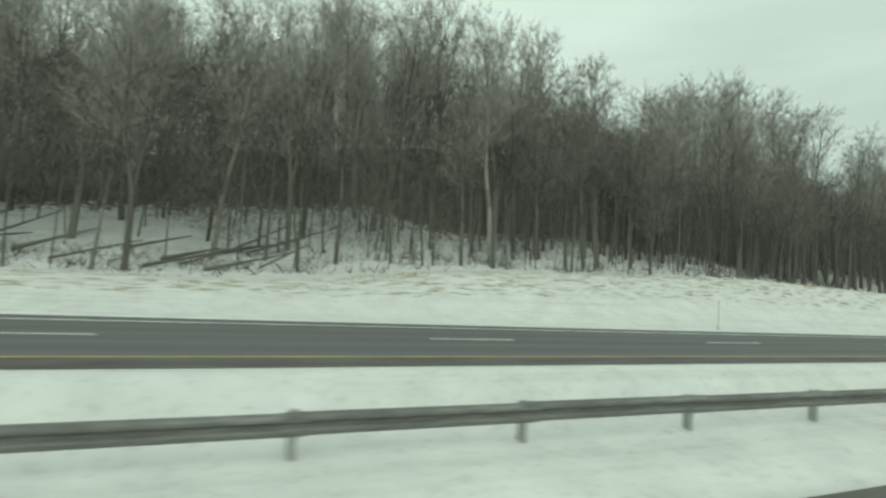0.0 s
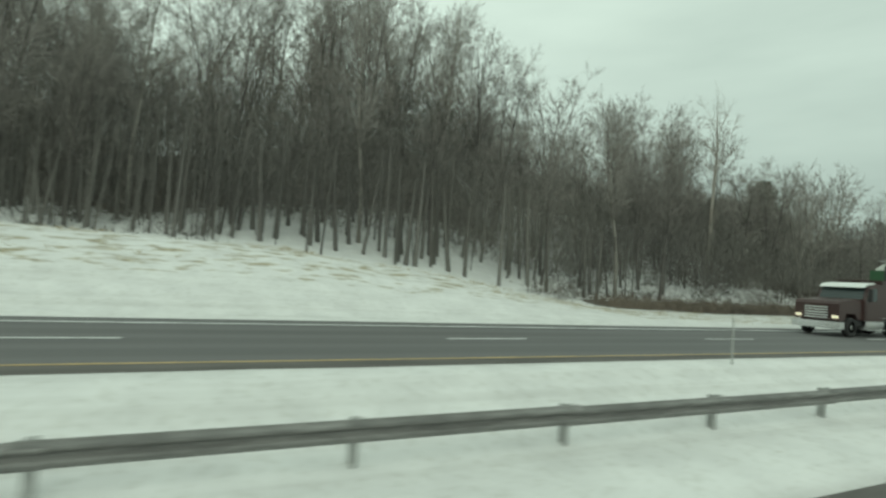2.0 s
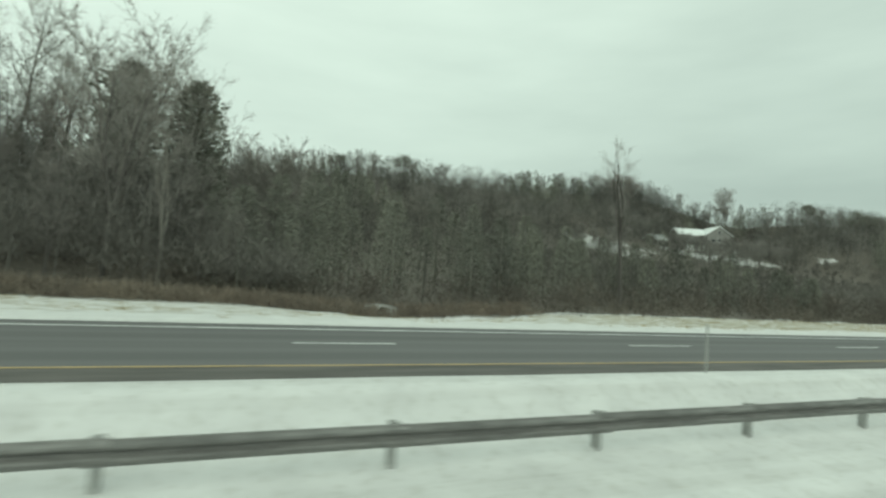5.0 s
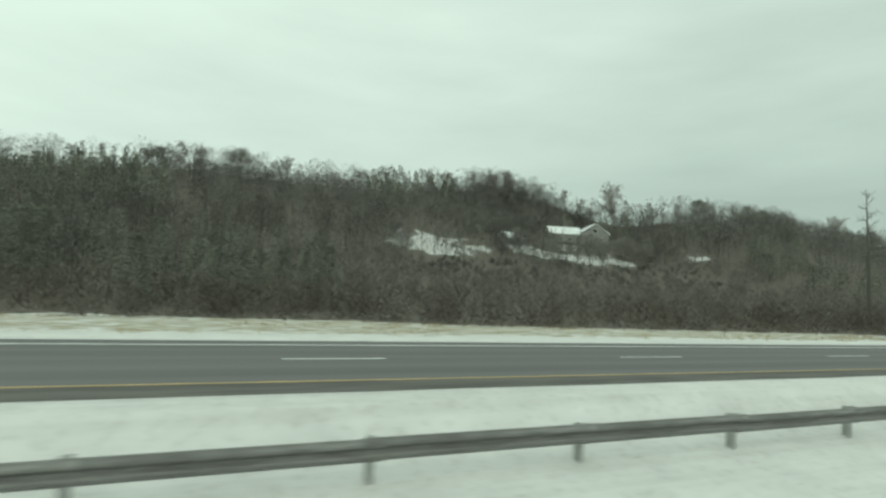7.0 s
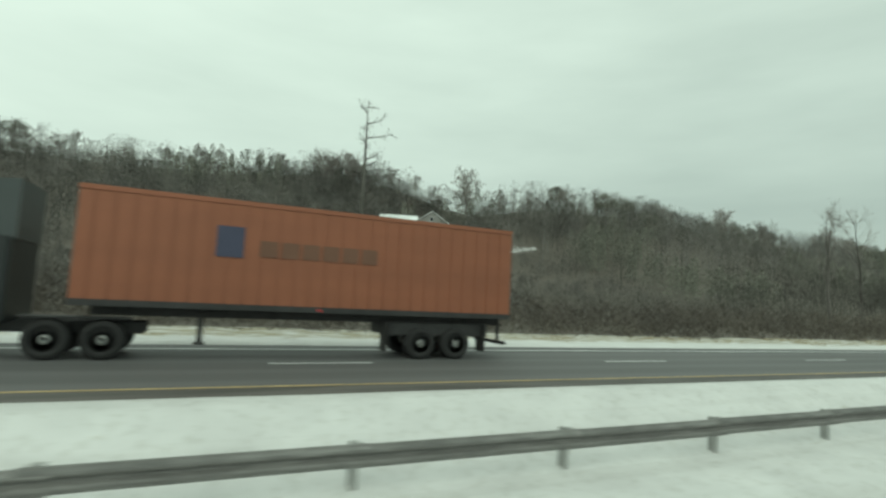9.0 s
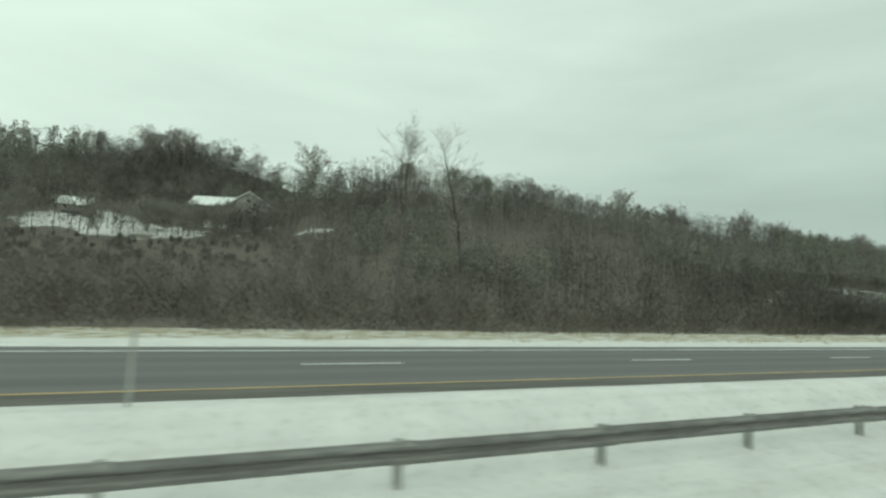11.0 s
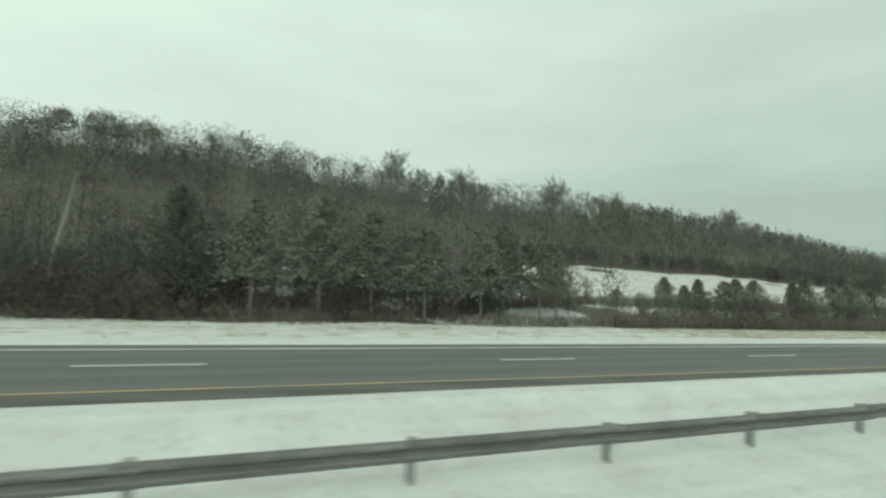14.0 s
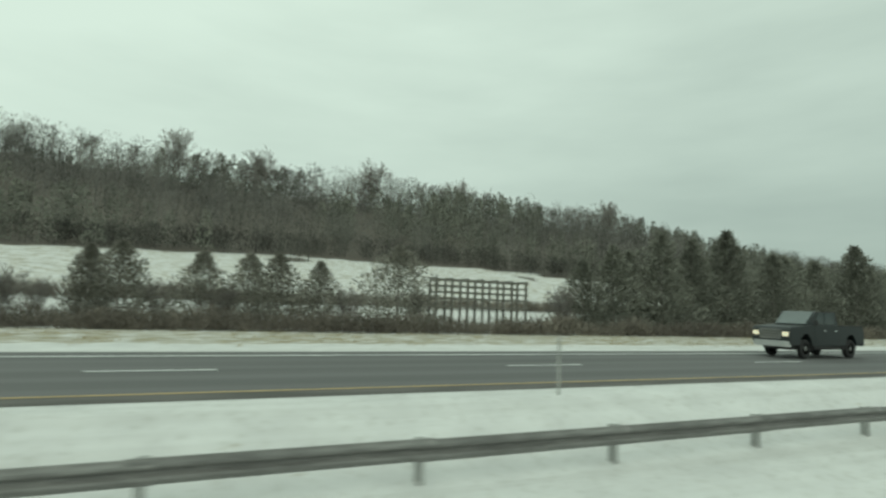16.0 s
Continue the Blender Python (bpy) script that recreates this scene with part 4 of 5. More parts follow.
s = Soup()
for _ in range(9600):
    x = random.uniform(-45, 156)
    y = 22.3 + 36 * random.random()
    z = ground_z(x, y)
    low = max(0.1, along(x, [(-3, 4.2), (1, 2.0), (16, 1.5), (30, 1.3), (38, 1.0), (44, 0.6), (56, 0.7), (64, 2.3), (82, 2.5), (100, 2.1), (135, 2.3), (145, 1.4), (156, 1.0)]) - (z - along(x, MOUND))) * random.uniform(0.85, 1.4)
    tall = max(low + 1.5, (top45(x, y) - z) * (random.uniform(0.32, 0.60) if x < 22 else random.uniform(0.30, 0.54) if x < 60 else random.uniform(0.25, 0.45) if x < 92 else random.uniform(0.2, 0.4)))
    if x > 92 and y < 30 and random.random() < 0.4:
        continue
    if y < 34:
        tuft(s, x, y, z, 96, 0.9, low, tall, 0.5, (0.2, 1.1), (0.4, 1.1), (0.018, 0.045), 1.0)
    else:
        tuft(s, x, y, z, 40, 0.9, low, tall, 0.5, (0.2, 1.1), (0.6, 1.6), (0.04, 0.09), 1.0)
for _ in range(600):  # thin trunks crowding the wood's edge
    x, y = random.uniform(-45, 150) if random.random() < 0.6 else random.uniform(10, 64), 21.0 + 13 * random.random()
    z, h = ground_z(x, y), random.uniform(3.5, 8.0)
    if x > 88 and y < 23:
        continue
    s.stick((x, y, z - 0.2), (x + random.gauss(0, 0.35), y + random.gauss(0, 0.3), z + h), random.choice((0.04, 0.06, 0.08, 0.13)), 0.02, 5)
for _ in range(16):  # fallen and leaning trunks
    x, y = random.uniform(-22, 4), random.uniform(21.5, 26)
    z, t = ground_z(x, y), random.choice((-1, 1)) * random.uniform(0.1, 0.55)
    ln = random.uniform(3.0, 6.5)
    s.stick((x, y, z + 0.15), (x + ln * math.cos(t), y + random.uniform(-1, 1), z + 0.5 + abs(math.sin(t)) * ln), random.uniform(0.08, 0.16), 0.04, 6)
for _ in range(48):  # stouter trunks where the bank falls away
    x, y = random.uniform(58, 92), random.uniform(22, 28)
    z = ground_z(x, y)
    s.stick((x, y, z - 0.2), (x + random.gauss(0, 0.4), y, z + random.uniform(5, 8)), random.uniform(0.11, 0.2), 0.06, 6)
for _ in range(600):  # low sticks, fallen limbs and stumps
    x, y = random.uniform(-45, 62), 20.2 + 5.5 * random.random()
    z, t = ground_z(x, y), random.uniform(0, 2 * math.pi)
    n_ = random.randrange(3, 12)
    for _ in range(n_):
        o = Vector((x + random.gauss(0, 0.4), y + random.gauss(0, 0.3), z))
        s.sliver(o, o + Vector((random.uniform(-0.7, 0.7), random.uniform(-0.4, 0.4), random.uniform(0.15, 0.9))), 0.06)
thing("undergrowth", "tangled leafless undergrowth and saplings among the trees", "undergrowth", kind="stuff", data=s.done("undergrowth", THICKET))

random.seed(8)
s = Soup()
for _ in range(9000):
    x = random.uniform(-40, 640)
    y = random.uniform(10.5, along(x, EDGE) + 0.8)
    if x < 86:
        y = random.uniform(14.0, 18.5)
    if noise.noise((x * 0.16, y * 0.5, 2)) + 0.25 * noise.noise((x * 0.9, y * 1.3, 5)) < 0.10:
        continue
    z = ground_z(x, y) - 0.03
    for _ in range(7):
        o = Vector((x + random.gauss(0, 0.22), y + random.gauss(0, 0.12), z))
        s.sliver(o, o + Vector((random.uniform(-0.25, 0.25), random.uniform(-0.2, 0.2), random.uniform(0.08, 0.24))), 0.03)
thing("dry_grass", "tufts of straw-coloured dry grass in the snow", "grass", kind="stuff", data=s.done("dry_grass", STRAW))

# ---- roadside markers ----
def marker(x, y, z0, z1, slim=1.0):
    ob = thing("delineator_post", "slim grey delineator post in the snowy verge", "marker post", pose(x, y, 0), "delineator posts")
    s = Soup()
    s.prism([(-0.045, -0.02), (0.045, -0.02), (0.045, 0.0), (0.012, 0.02), (-0.012, 0.02), (-0.045, 0.0)], "z", z0 - 0.3, z1)
    part("post", s.done("post", GREY_PLASTIC), ob)
    s = Soup()
    s.box((-0.05, -0.032, z1 - 0.32), (0.05, -0.021, z1 - 0.06), 0.003)
    part("reflector", s.done("reflector", GREY_PLASTIC), ob, "pale reflector plate")
    s = Soup()
    s.lathe([(0.0, 0.22), (0.05, 0.16), (0.09, 0.06)], (0, 0, z0 - 0.02), "z", 10)
    part("base", s.done("base", POST), ob, "dark soil and packed snow at the foot")
    ob.scale = (slim, slim, 1)


for x in (-14.0, 74.7, 163.6, 253.1, 333.0, 414.0, 493.3, 582.0):
    marker(x, -1.75, -0.15, 1.33, 0.65)
marker(27.0, 9.3, 0.12, 1.75, 0.5)


s = Soup()
s.prism([(0.0, -0.3), (0.0, 0.42), (0.5, 0.50), (1.5, 0.46), (2.2, 0.32), (2.2, -0.3)], "y", 0.0, 0.28)
s.lathe([(-0.5, 0.30), (-0.02, 0.33), (0.05, 0.33), (0.05, 0.24), (-0.5, 0.24)], (1.1, 0.0, 0.12), "y", 16)
culvert = thing("culvert_end", "weathered concrete culvert end in the snowy verge", "culvert", pose(160.2, 22.0, ground_z(160.8, 22.0) + 0.35))
part("headwall", s.done("headwall", POST), culvert)


def sign_post(x, y, z0, z1):
    ob = thing("object_marker", "yellow marker plate on a grey post beside the guard rail", "road sign", pose(x, y, 0), "yellow markers")
    s = Soup()
    s.prism([(-0.03, -0.015), (0.03, -0.015), (0.03, 0.0), (0.01, 0.03), (-0.01, 0.03), (-0.03, 0.0)], "z", z0 - 0.3, z1 - 0.02)
    part("post", s.done("post", POST), ob)
    s = Soup()
    s.box((-0.11, -0.024, z1 - 0.42), (0.11, -0.017, z1), 0.003)
    part("plate", s.done("plate", REFLECT), ob, "yellow reflective plate")


for x in (78.99, 167.38, 256.74, 417.96):
    sign_post(x, -5.9, -0.92, 0.84)
s = Soup()
s.box((-0.10, -0.012, -0.10), (0.10, 0.0, 0.10), 0.003)
tag = s.done("reflector_tag", REFLECT)
for x in (98.5, 173.0, 251.2, 422.1):
    part("reflector_tag", tag, rail, "yellow reflector tag", pose(x, RAIL_Y - 0.086, RAIL_Z))

# ---- timber frame beyond the verge ----
TIMBER = plain("weathered_timber", (0.16, 0.155, 0.135), 0.85, 0, 0.3, 5.0)
frame_x, frame_y = 499.1, 20.3
fence = thing("timber_frame", "open weathered timber rack of posts and rails above the brush", "fence", pose(frame_x, frame_y, 0))
s = Soup()
s.box((-0.07, -0.07, -0.2), (0.07, 0.07, 3.62), 0.015)
fp = s.done("post", TIMBER)
s = Soup()
s.box((-0.1, -0.05, -0.055), (7.1, 0.05, 0.055), 0.012)
fr = s.done("rail", TIMBER)
s = Soup()
s.box((-0.05, -0.15, -0.05), (0.05, 1.35, 0.05), 0.012)
fc = s.done("crosspiece", TIMBER)
for row in (0, 1.2):
    for k in range(7):
        part("post", fp, fence, at=pose(1.165 * k, row, 0.1))
    for z in (3.70, 3.28, 2.86, 2.44, 1.9):
        part("rail", fr, fence, at=pose(0, row - 0.1, z))
for k in range(7):
    part("crosspiece", fc, fence, at=pose(1.165 * k, 0, 3.80))

# ---- houses on the far slope ----
SIDING = plain("grey_siding", (0.27, 0.265, 0.25), 0.8, 0, 0.12, 3.0)
ROOF_SNOW = plain("snowy_roof", (0.78, 0.81, 0.80), 0.8, 0, 0.08, 1.0, None, 0.2)
SHINGLE = plain("dark_shingles", (0.10, 0.10, 0.10), 0.9, 0, 0.3, 3.0)
PANE = plain("window_glass", (0.03, 0.035, 0.04), 0.12, 0, 0.2, 2.0)
TRIM = plain("white_trim", (0.70, 0.71, 0.69), 0.7, 0, 0.08, 3.0)
CONCRETE = plain("concrete", (0.24, 0.235, 0.22), 0.9, 0, 0.15, 2.0)


def house(x, y, z, length, depth, eaves, ridge, label, cols, turn=0):
    """A gabled house, its ridge along x, its front towards -y; x, y is its front left corner."""
    ob = thing("house", label, "house", pose(x, y, z, 0, 0, turn))
    s = Soup()
    s.box((0, 0, 2.5), (length, depth, eaves))
    s.prism([(0, eaves), (depth, eaves), (depth / 2, ridge - 0.15)], "x", 0, length)
    part("wall", s.done("wall", SIDING), ob)
    s = Soup()
    s.box((-0.05, -0.05, -4.0), (length + 0.05, depth + 0.05, 2.5))
    part("basement", s.done("basement", CONCRETE), ob, "pale concrete lower storey")
    s = Soup()
    k = (ridge - eaves) / (depth / 2)
    s.prism([(-0.5, eaves - 0.5 * k), (depth / 2, ridge), (depth + 0.5, eaves - 0.5 * k), (depth + 0.5, eaves - 0.5 * k + 0.2), (depth / 2, ridge + 0.22), (-0.5, eaves - 0.5 * k + 0.2)], "x", -0.5, length + 0.5)
    roof = part("roof", s.done("roof", ROOF_SNOW), ob, "snow-covered gable roof")
    s = Soup()
    s.box((length * 0.62, depth * 0.55, ridge - 0.9), (length * 0.62 + 0.7, depth * 0.55 + 0.7, ridge + 0.9), 0.03)
    part("chimney", s.done("chimney", CONCRETE), roof)
    s = Soup()
    s.box((-0.55, -0.62, eaves - 0.5 * k - 0.06), (length + 0.55, -0.5, eaves - 0.5 * k + 0.14), 0.02)
    part("gutter", s.done("gutter", TRIM), ob)
    s = Soup()
    s.box((0.5, -1.6, 2.35), (length - 0.5, 0, 2.55), 0.03)
    part("deck", s.done("deck", SHINGLE), ob, "dark timber deck")
    for i in range(cols):
        wx = length * (i + 0.5) / cols
        for wz in ([3.4, 5.3] if eaves > 6.4 else [3.4]):
            s = Soup()
            s.box((wx - 0.6, -0.06, wz), (wx + 0.6, 0.02, wz + 1.3), 0.02)
            w = part("window", s.done("window", TRIM), ob)
            s = Soup()
            s.box((wx - 0.5, -0.08, wz + 0.1), (wx + 0.5, -0.062, wz + 1.2))
            part("pane", s.done("pane", PANE), w)
    for side, gx in ((0, -0.06), (1, length)):
        s = Soup()
        s.box((gx, depth / 2 - 0.6, eaves - 1.2), (gx + 0.06, depth / 2 + 0.6, eaves + 0.2), 0.01)
        w = part("window", s.done("window", TRIM), ob)
        s = Soup()
        s.box((gx - 0.012 + side * 0.062, depth / 2 - 0.5, eaves - 1.1), (gx + 0.012 + side * 0.062, depth / 2 + 0.5, eaves + 0.1))
        part("pane", s.done("pane", PANE), w)
    for i in range(2):
        s = Soup()
        s.box((length * 0.30 + 5.0 * i, -0.12, -0.6), (length * 0.30 + 5.0 * i + 3.6, -0.055, 1.9), 0.02)
        part("garage_door", s.done("garage_door", TRIM), ob)
    return ob


home = house(325.0, 153.5, 20.6, 12.0, 8.0, 6.2, 9.0, "grey two-storey house with a snowy gable roof on the slope", 4, -18)
# front-gabled section of the same house
s = Soup()
s.box((11.6, -1.5, 2.5), (22.2, 8.5, 6.6))
s.prism([(11.6, 6.6), (22.2, 6.6), (16.9, 10.1)], "y", -1.5, 8.5)
part("wall", s.done("wall", SIDING), home)
s = Soup()
s.box((11.5, -1.6, -4.0), (22.3, 8.6, 2.2))
part("basement", s.done("basement", CONCRETE), home, "pale concrete lower storey")
s = Soup()
s.prism([(11.0, 6.25), (16.9, 10.15), (22.8, 6.25), (22.8, 6.45), (16.9, 10.37), (11.0, 6.45)], "y", -2.0, 8.9)
part("roof", s.done("roof", ROOF_SNOW), home, "snow-covered gable roof")
s = Soup()
s.box((11.8, -2.9, 2.2), (22.2, -1.5, 2.45), 0.03)
part("deck", s.done("deck", SHINGLE), home, "dark timber deck")
for wx, wz in ((13.6, 3.5), (16.2, 3.5), (18.8, 3.5), (16.2, 6.9)):
    s = Soup()
    s.box((wx, -1.56, wz), (wx + 1.3, -1.48, wz + 1.4), 0.02)
    w = part("window", s.done("window", TRIM), home)
    s = Soup()
    s.box((wx + 0.1, -1.58, wz + 0.1), (wx + 1.2, -1.565, wz + 1.3))
    part("pane", s.done("pane", PANE), w)
house(297.5, 138.0, ground_z(300, 138) - 2.2, 6.0, 7.0, 4.6, 6.6, "small pale house with a snow-dusted roof among bare trees", 2)

# ---- vehicles ----
RUBBER = plain("tyre_rubber", (0.022, 0.022, 0.022), 0.85, 0, 0.2, 8.0)
ALLOY = plain("dull_alloy", (0.46, 0.47, 0.46), 0.45, 0.25, 0.08, 2.0)
CHASSIS = plain("grimy_black_steel", (0.045, 0.045, 0.045), 0.7, 0.2, 0.3, 3.0)
# pale base colour stands in for the sky reflected in a windscreen
SKY_REFLECTION_GLASS = plain("sky_reflection_glass", (0.16, 0.185, 0.185), 0.08, 0, 0.1, 2.0)
GLASS = plain("dark_glass", (0.04, 0.055, 0.055), 0.06, 0, 0.1, 2.0)
MAROON = plain("maroon_paint", (0.050, 0.026, 0.024), 0.4, 0, 0.2, 1.5)
TEAL = plain("dark_teal_paint", (0.014, 0.019, 0.020), 0.35, 0, 0.2, 1.5)
FAIRING = plain("grey_fairing_paint", (0.06, 0.072, 0.073), 0.3, 0, 0.12, 1.5)
CREAM = plain("cream_tank_paint", (0.62, 0.64, 0.58), 0.4, 0, 0.10, 1.2, (0.4, 1, 2))
# the hoppers' grey holds the shade of the tank's underside in its colour
HOPPER_SHADE_GREY = plain("shaded_hopper_paint", (0.29, 0.305, 0.295), 0.55, 0, 0.2, 1.2)
GREEN = plain("green_paint", (0.035, 0.10, 0.045), 0.5, 0, 0.2, 2.0)
ORANGE = plain("orange_trailer_paint", (0.28, 0.098, 0.050), 0.5, 0, 0.14, 0.8, (0.5, 1, 2))
NAVY = plain("navy_marking", (0.05, 0.055, 0.10), 0.5, 0, 0.15, 2.0)
BROWN_MARK = plain("brown_marking", (0.16, 0.075, 0.045), 0.5, 0, 0.15, 2.0)
CHROME = plain("chrome", (0.62, 0.63, 0.63), 0.2, 0.9, 0.1, 3.0)
RED_LAMP = plain("red_lens", (0.40, 0.03, 0.03), 0.3, 0, 0.1, 4.0)
WHITE_PAINT = plain("white_paint", (0.72, 0.74, 0.72), 0.45, 0, 0.08, 2.0)
LAMP, n, l, b = material("lit_headlamp", 0.3)
b.inputs["Base Color"].default_value = (0.8, 0.75, 0.6, 1)
b.inputs["Emission Color"].default_value, b.inputs["Emission Strength"].default_value = (1.0, 0.86, 0.62, 1), 0.45


def put(name, mat, parent, build, label="", smooth=False):
    s = Soup()
    build(s)
    return part(name, s.done(name, mat, smooth), parent, label)


def wheel(parent, x, y, r, w, side=-1):
    """side -1: the outer face looks to -y."""
    a, c = (y, y + w) if side < 0 else (y - w, y)
    rim = put("wheel", ALLOY, parent, lambda s: s.lathe([(a + 0.0, r * 0.16), (a + 0.01, r * 0.22), (a + 0.07, r * 0.30), (a + 0.075, r * 0.50), (a + 0.03, r * 0.60), (c - 0.03, r * 0.60), (c - 0.075, r * 0.50), (c - 0.07, r * 0.30), (c - 0.01, r * 0.22), (c - 0.0, r * 0.16)], (x, 0, r), "y", 20), "dull metal rim", True)
    put("tyre", RUBBER, rim, lambda s: s.lathe([(a + 0.02, r * 0.60), (a, r * 0.80), (a + 0.03, r * 0.97), (a + 0.06, r), (c - 0.06, r), (c - 0.03, r * 0.97), (c, r * 0.80), (c - 0.02, r * 0.60)], (x, 0, r), "y", 24), "black rubber tyre", True)


def tractor(ob, paint, aero, drive):
    """A lorry tractor facing -x, 2.5 m wide, near side at y 0."""
    put("frame", CHASSIS, ob, lambda s: (s.box((0.5, 0.75, 0.65), (drive[1] + 0.9, 0.95, 0.98), 0.02), s.box((0.5, 1.55, 0.65), (drive[1] + 0.9, 1.75, 0.98), 0.02), s.box((1.6, 0.3, 0.55), (3.0, 2.2, 1.05), 0.04)))
    put("bumper", CHROME if not aero else paint, ob, lambda s: s.prism([(0.0, 0.10), (0.05, 0.0), (0.35, -0.02), (0.35, 2.52), (0.05, 2.5), (0.0, 2.4)], "z", 0.42, 0.80))
    if aero:
        hood = [(0.12, 0.75), (0.12, 1.30), (0.55, 1.72), (2.05, 2.02), (2.05, 0.95), (1.55, 0.95), (1.35, 1.15), (0.65, 1.15), (0.45, 0.75)]
    else:
        hood = [(0.15, 0.85), (0.15, 1.75), (0.30, 1.92), (2.35, 2.08), (2.35, 0.95), (1.85, 0.95), (1.65, 1.25), (0.80, 1.25), (0.62, 0.85)]
    put("hood", paint, ob, lambda s: s.prism(hood, "y", 0.12, 2.38))
    put("grille", CHROME, ob, lambda s: [s.box((0.07, 0.65, 0.95 + 0.14 * k), (0.16, 1.85, 1.03 + 0.14 * k), 0.02) for k in range(5)], "chrome grille bars")
    for y in (0.16, 2.02):
        put("headlight", LAMP, ob, lambda s, y=y: s.box((0.06, y, 0.98), (0.20, y + 0.30, 1.14), 0.02), "lit headlamp")
    x0 = 2.05 if aero else 2.35
    cab = [(x0, 0.90), (x0, 2.02), (x0 + 0.42, 2.88), (x0 + 1.75, 2.95), (x0 + 1.75, 0.90)]
    body = put("cab", paint, ob, lambda s: s.prism(cab, "y", 0.02, 2.48))
    put("windscreen", GLASS, body, lambda s: s.prism([(x0 - 0.012, 2.06), (x0 + 0.385, 2.84), (x0 + 0.41, 2.83), (x0 + 0.02, 2.06)], "y", 0.16, 2.34), "dark raked windscreen")
    put("side_window", GLASS, body, lambda s: s.prism([(x0 + 0.25, 2.02), (x0 + 0.55, 2.66), (x0 + 1.15, 2.70), (x0 + 1.15, 1.98)], "y", 0.0, 0.025), "dark side window")
    put("door", paint, body, lambda s: s.prism([(x0 + 0.15, 1.0), (x0 + 0.15, 1.96), (x0 + 1.2, 1.92), (x0 + 1.2, 1.0)], "y", 0.004, 0.022))
    put("mirror", CHASSIS, body, lambda s: (s.box((x0 + 0.1, -0.28, 1.95), (x0 + 0.2, -0.08, 2.65), 0.03), s.box((x0 + 0.12, -0.1, 2.25), (x0 + 0.17, 0.03, 2.3))))
    put("sun_visor", WHITE_PAINT if not aero else FAIRING, body, lambda s: s.prism([(x0 + 0.05, 2.72), (x0 + 0.40, 2.92), (x0 + 1.2, 3.02), (x0 + 1.2, 2.96), (x0 + 0.42, 2.86)], "y", 0.1, 2.4), "pale roof visor")
    xs_ = x0 + 1.75
    if aero:
        put("sleeper", paint, ob, lambda s: s.box((xs_, 0.02, 0.90), (xs_ + 1.5, 2.48, 3.1), 0.06))
        put("roof_fairing", FAIRING, ob, lambda s: s.prism([(x0 + 0.5, 2.97), (x0 + 0.85, 3.50), (x0 + 1.45, 4.10), (x0 + 2.2, 4.48), (xs_ + 1.55, 4.60), (xs_ + 1.55, 3.05), (xs_, 3.0)], "y", 0.15, 2.35), "curved grey roof fairing")
    else:
        put("sleeper", paint, ob, lambda s: s.box((xs_, 0.05, 0.95), (xs_ + 0.9, 2.45, 3.2), 0.06))
        put("exhaust_stack", CHASSIS, ob, lambda s: s.lathe([(0.0, 0.09), (3.0, 0.09), (3.3, 0.07)], (xs_ + 1.05, 0.35, 0.8), "z", 12), "upright dark exhaust", True)
    put("fuel_tank", ALLOY, ob, lambda s: s.lathe([(0.0, 0.20), (0.03, 0.32), (1.65, 0.32), (1.68, 0.20)], (x0 + 0.35, 0.36, 0.72), "x", 16), "polished fuel tank", True)
    put("step", ALLOY, ob, lambda s: (s.box((x0 + 0.3, 0.0, 0.38), (x0 + 2.1, 0.35, 0.43), 0.01), s.box((x0 + 0.3, 0.02, 1.06), (x0 + 2.1, 0.30, 1.10), 0.01)))
    put("mudguard", CHASSIS, ob, lambda s: [s.box((x - 0.62, 0.02, 1.08), (x + 0.62, 0.62, 1.13), 0.02) for x in drive])
    for y, sd in ((0.06, -1), (2.44, 1)):
        wheel(ob, 1.22 if not aero else 1.0, y, 0.52, 0.30, sd)
        for x in drive:
            wheel(ob, x, y, 0.52, 0.56, sd)


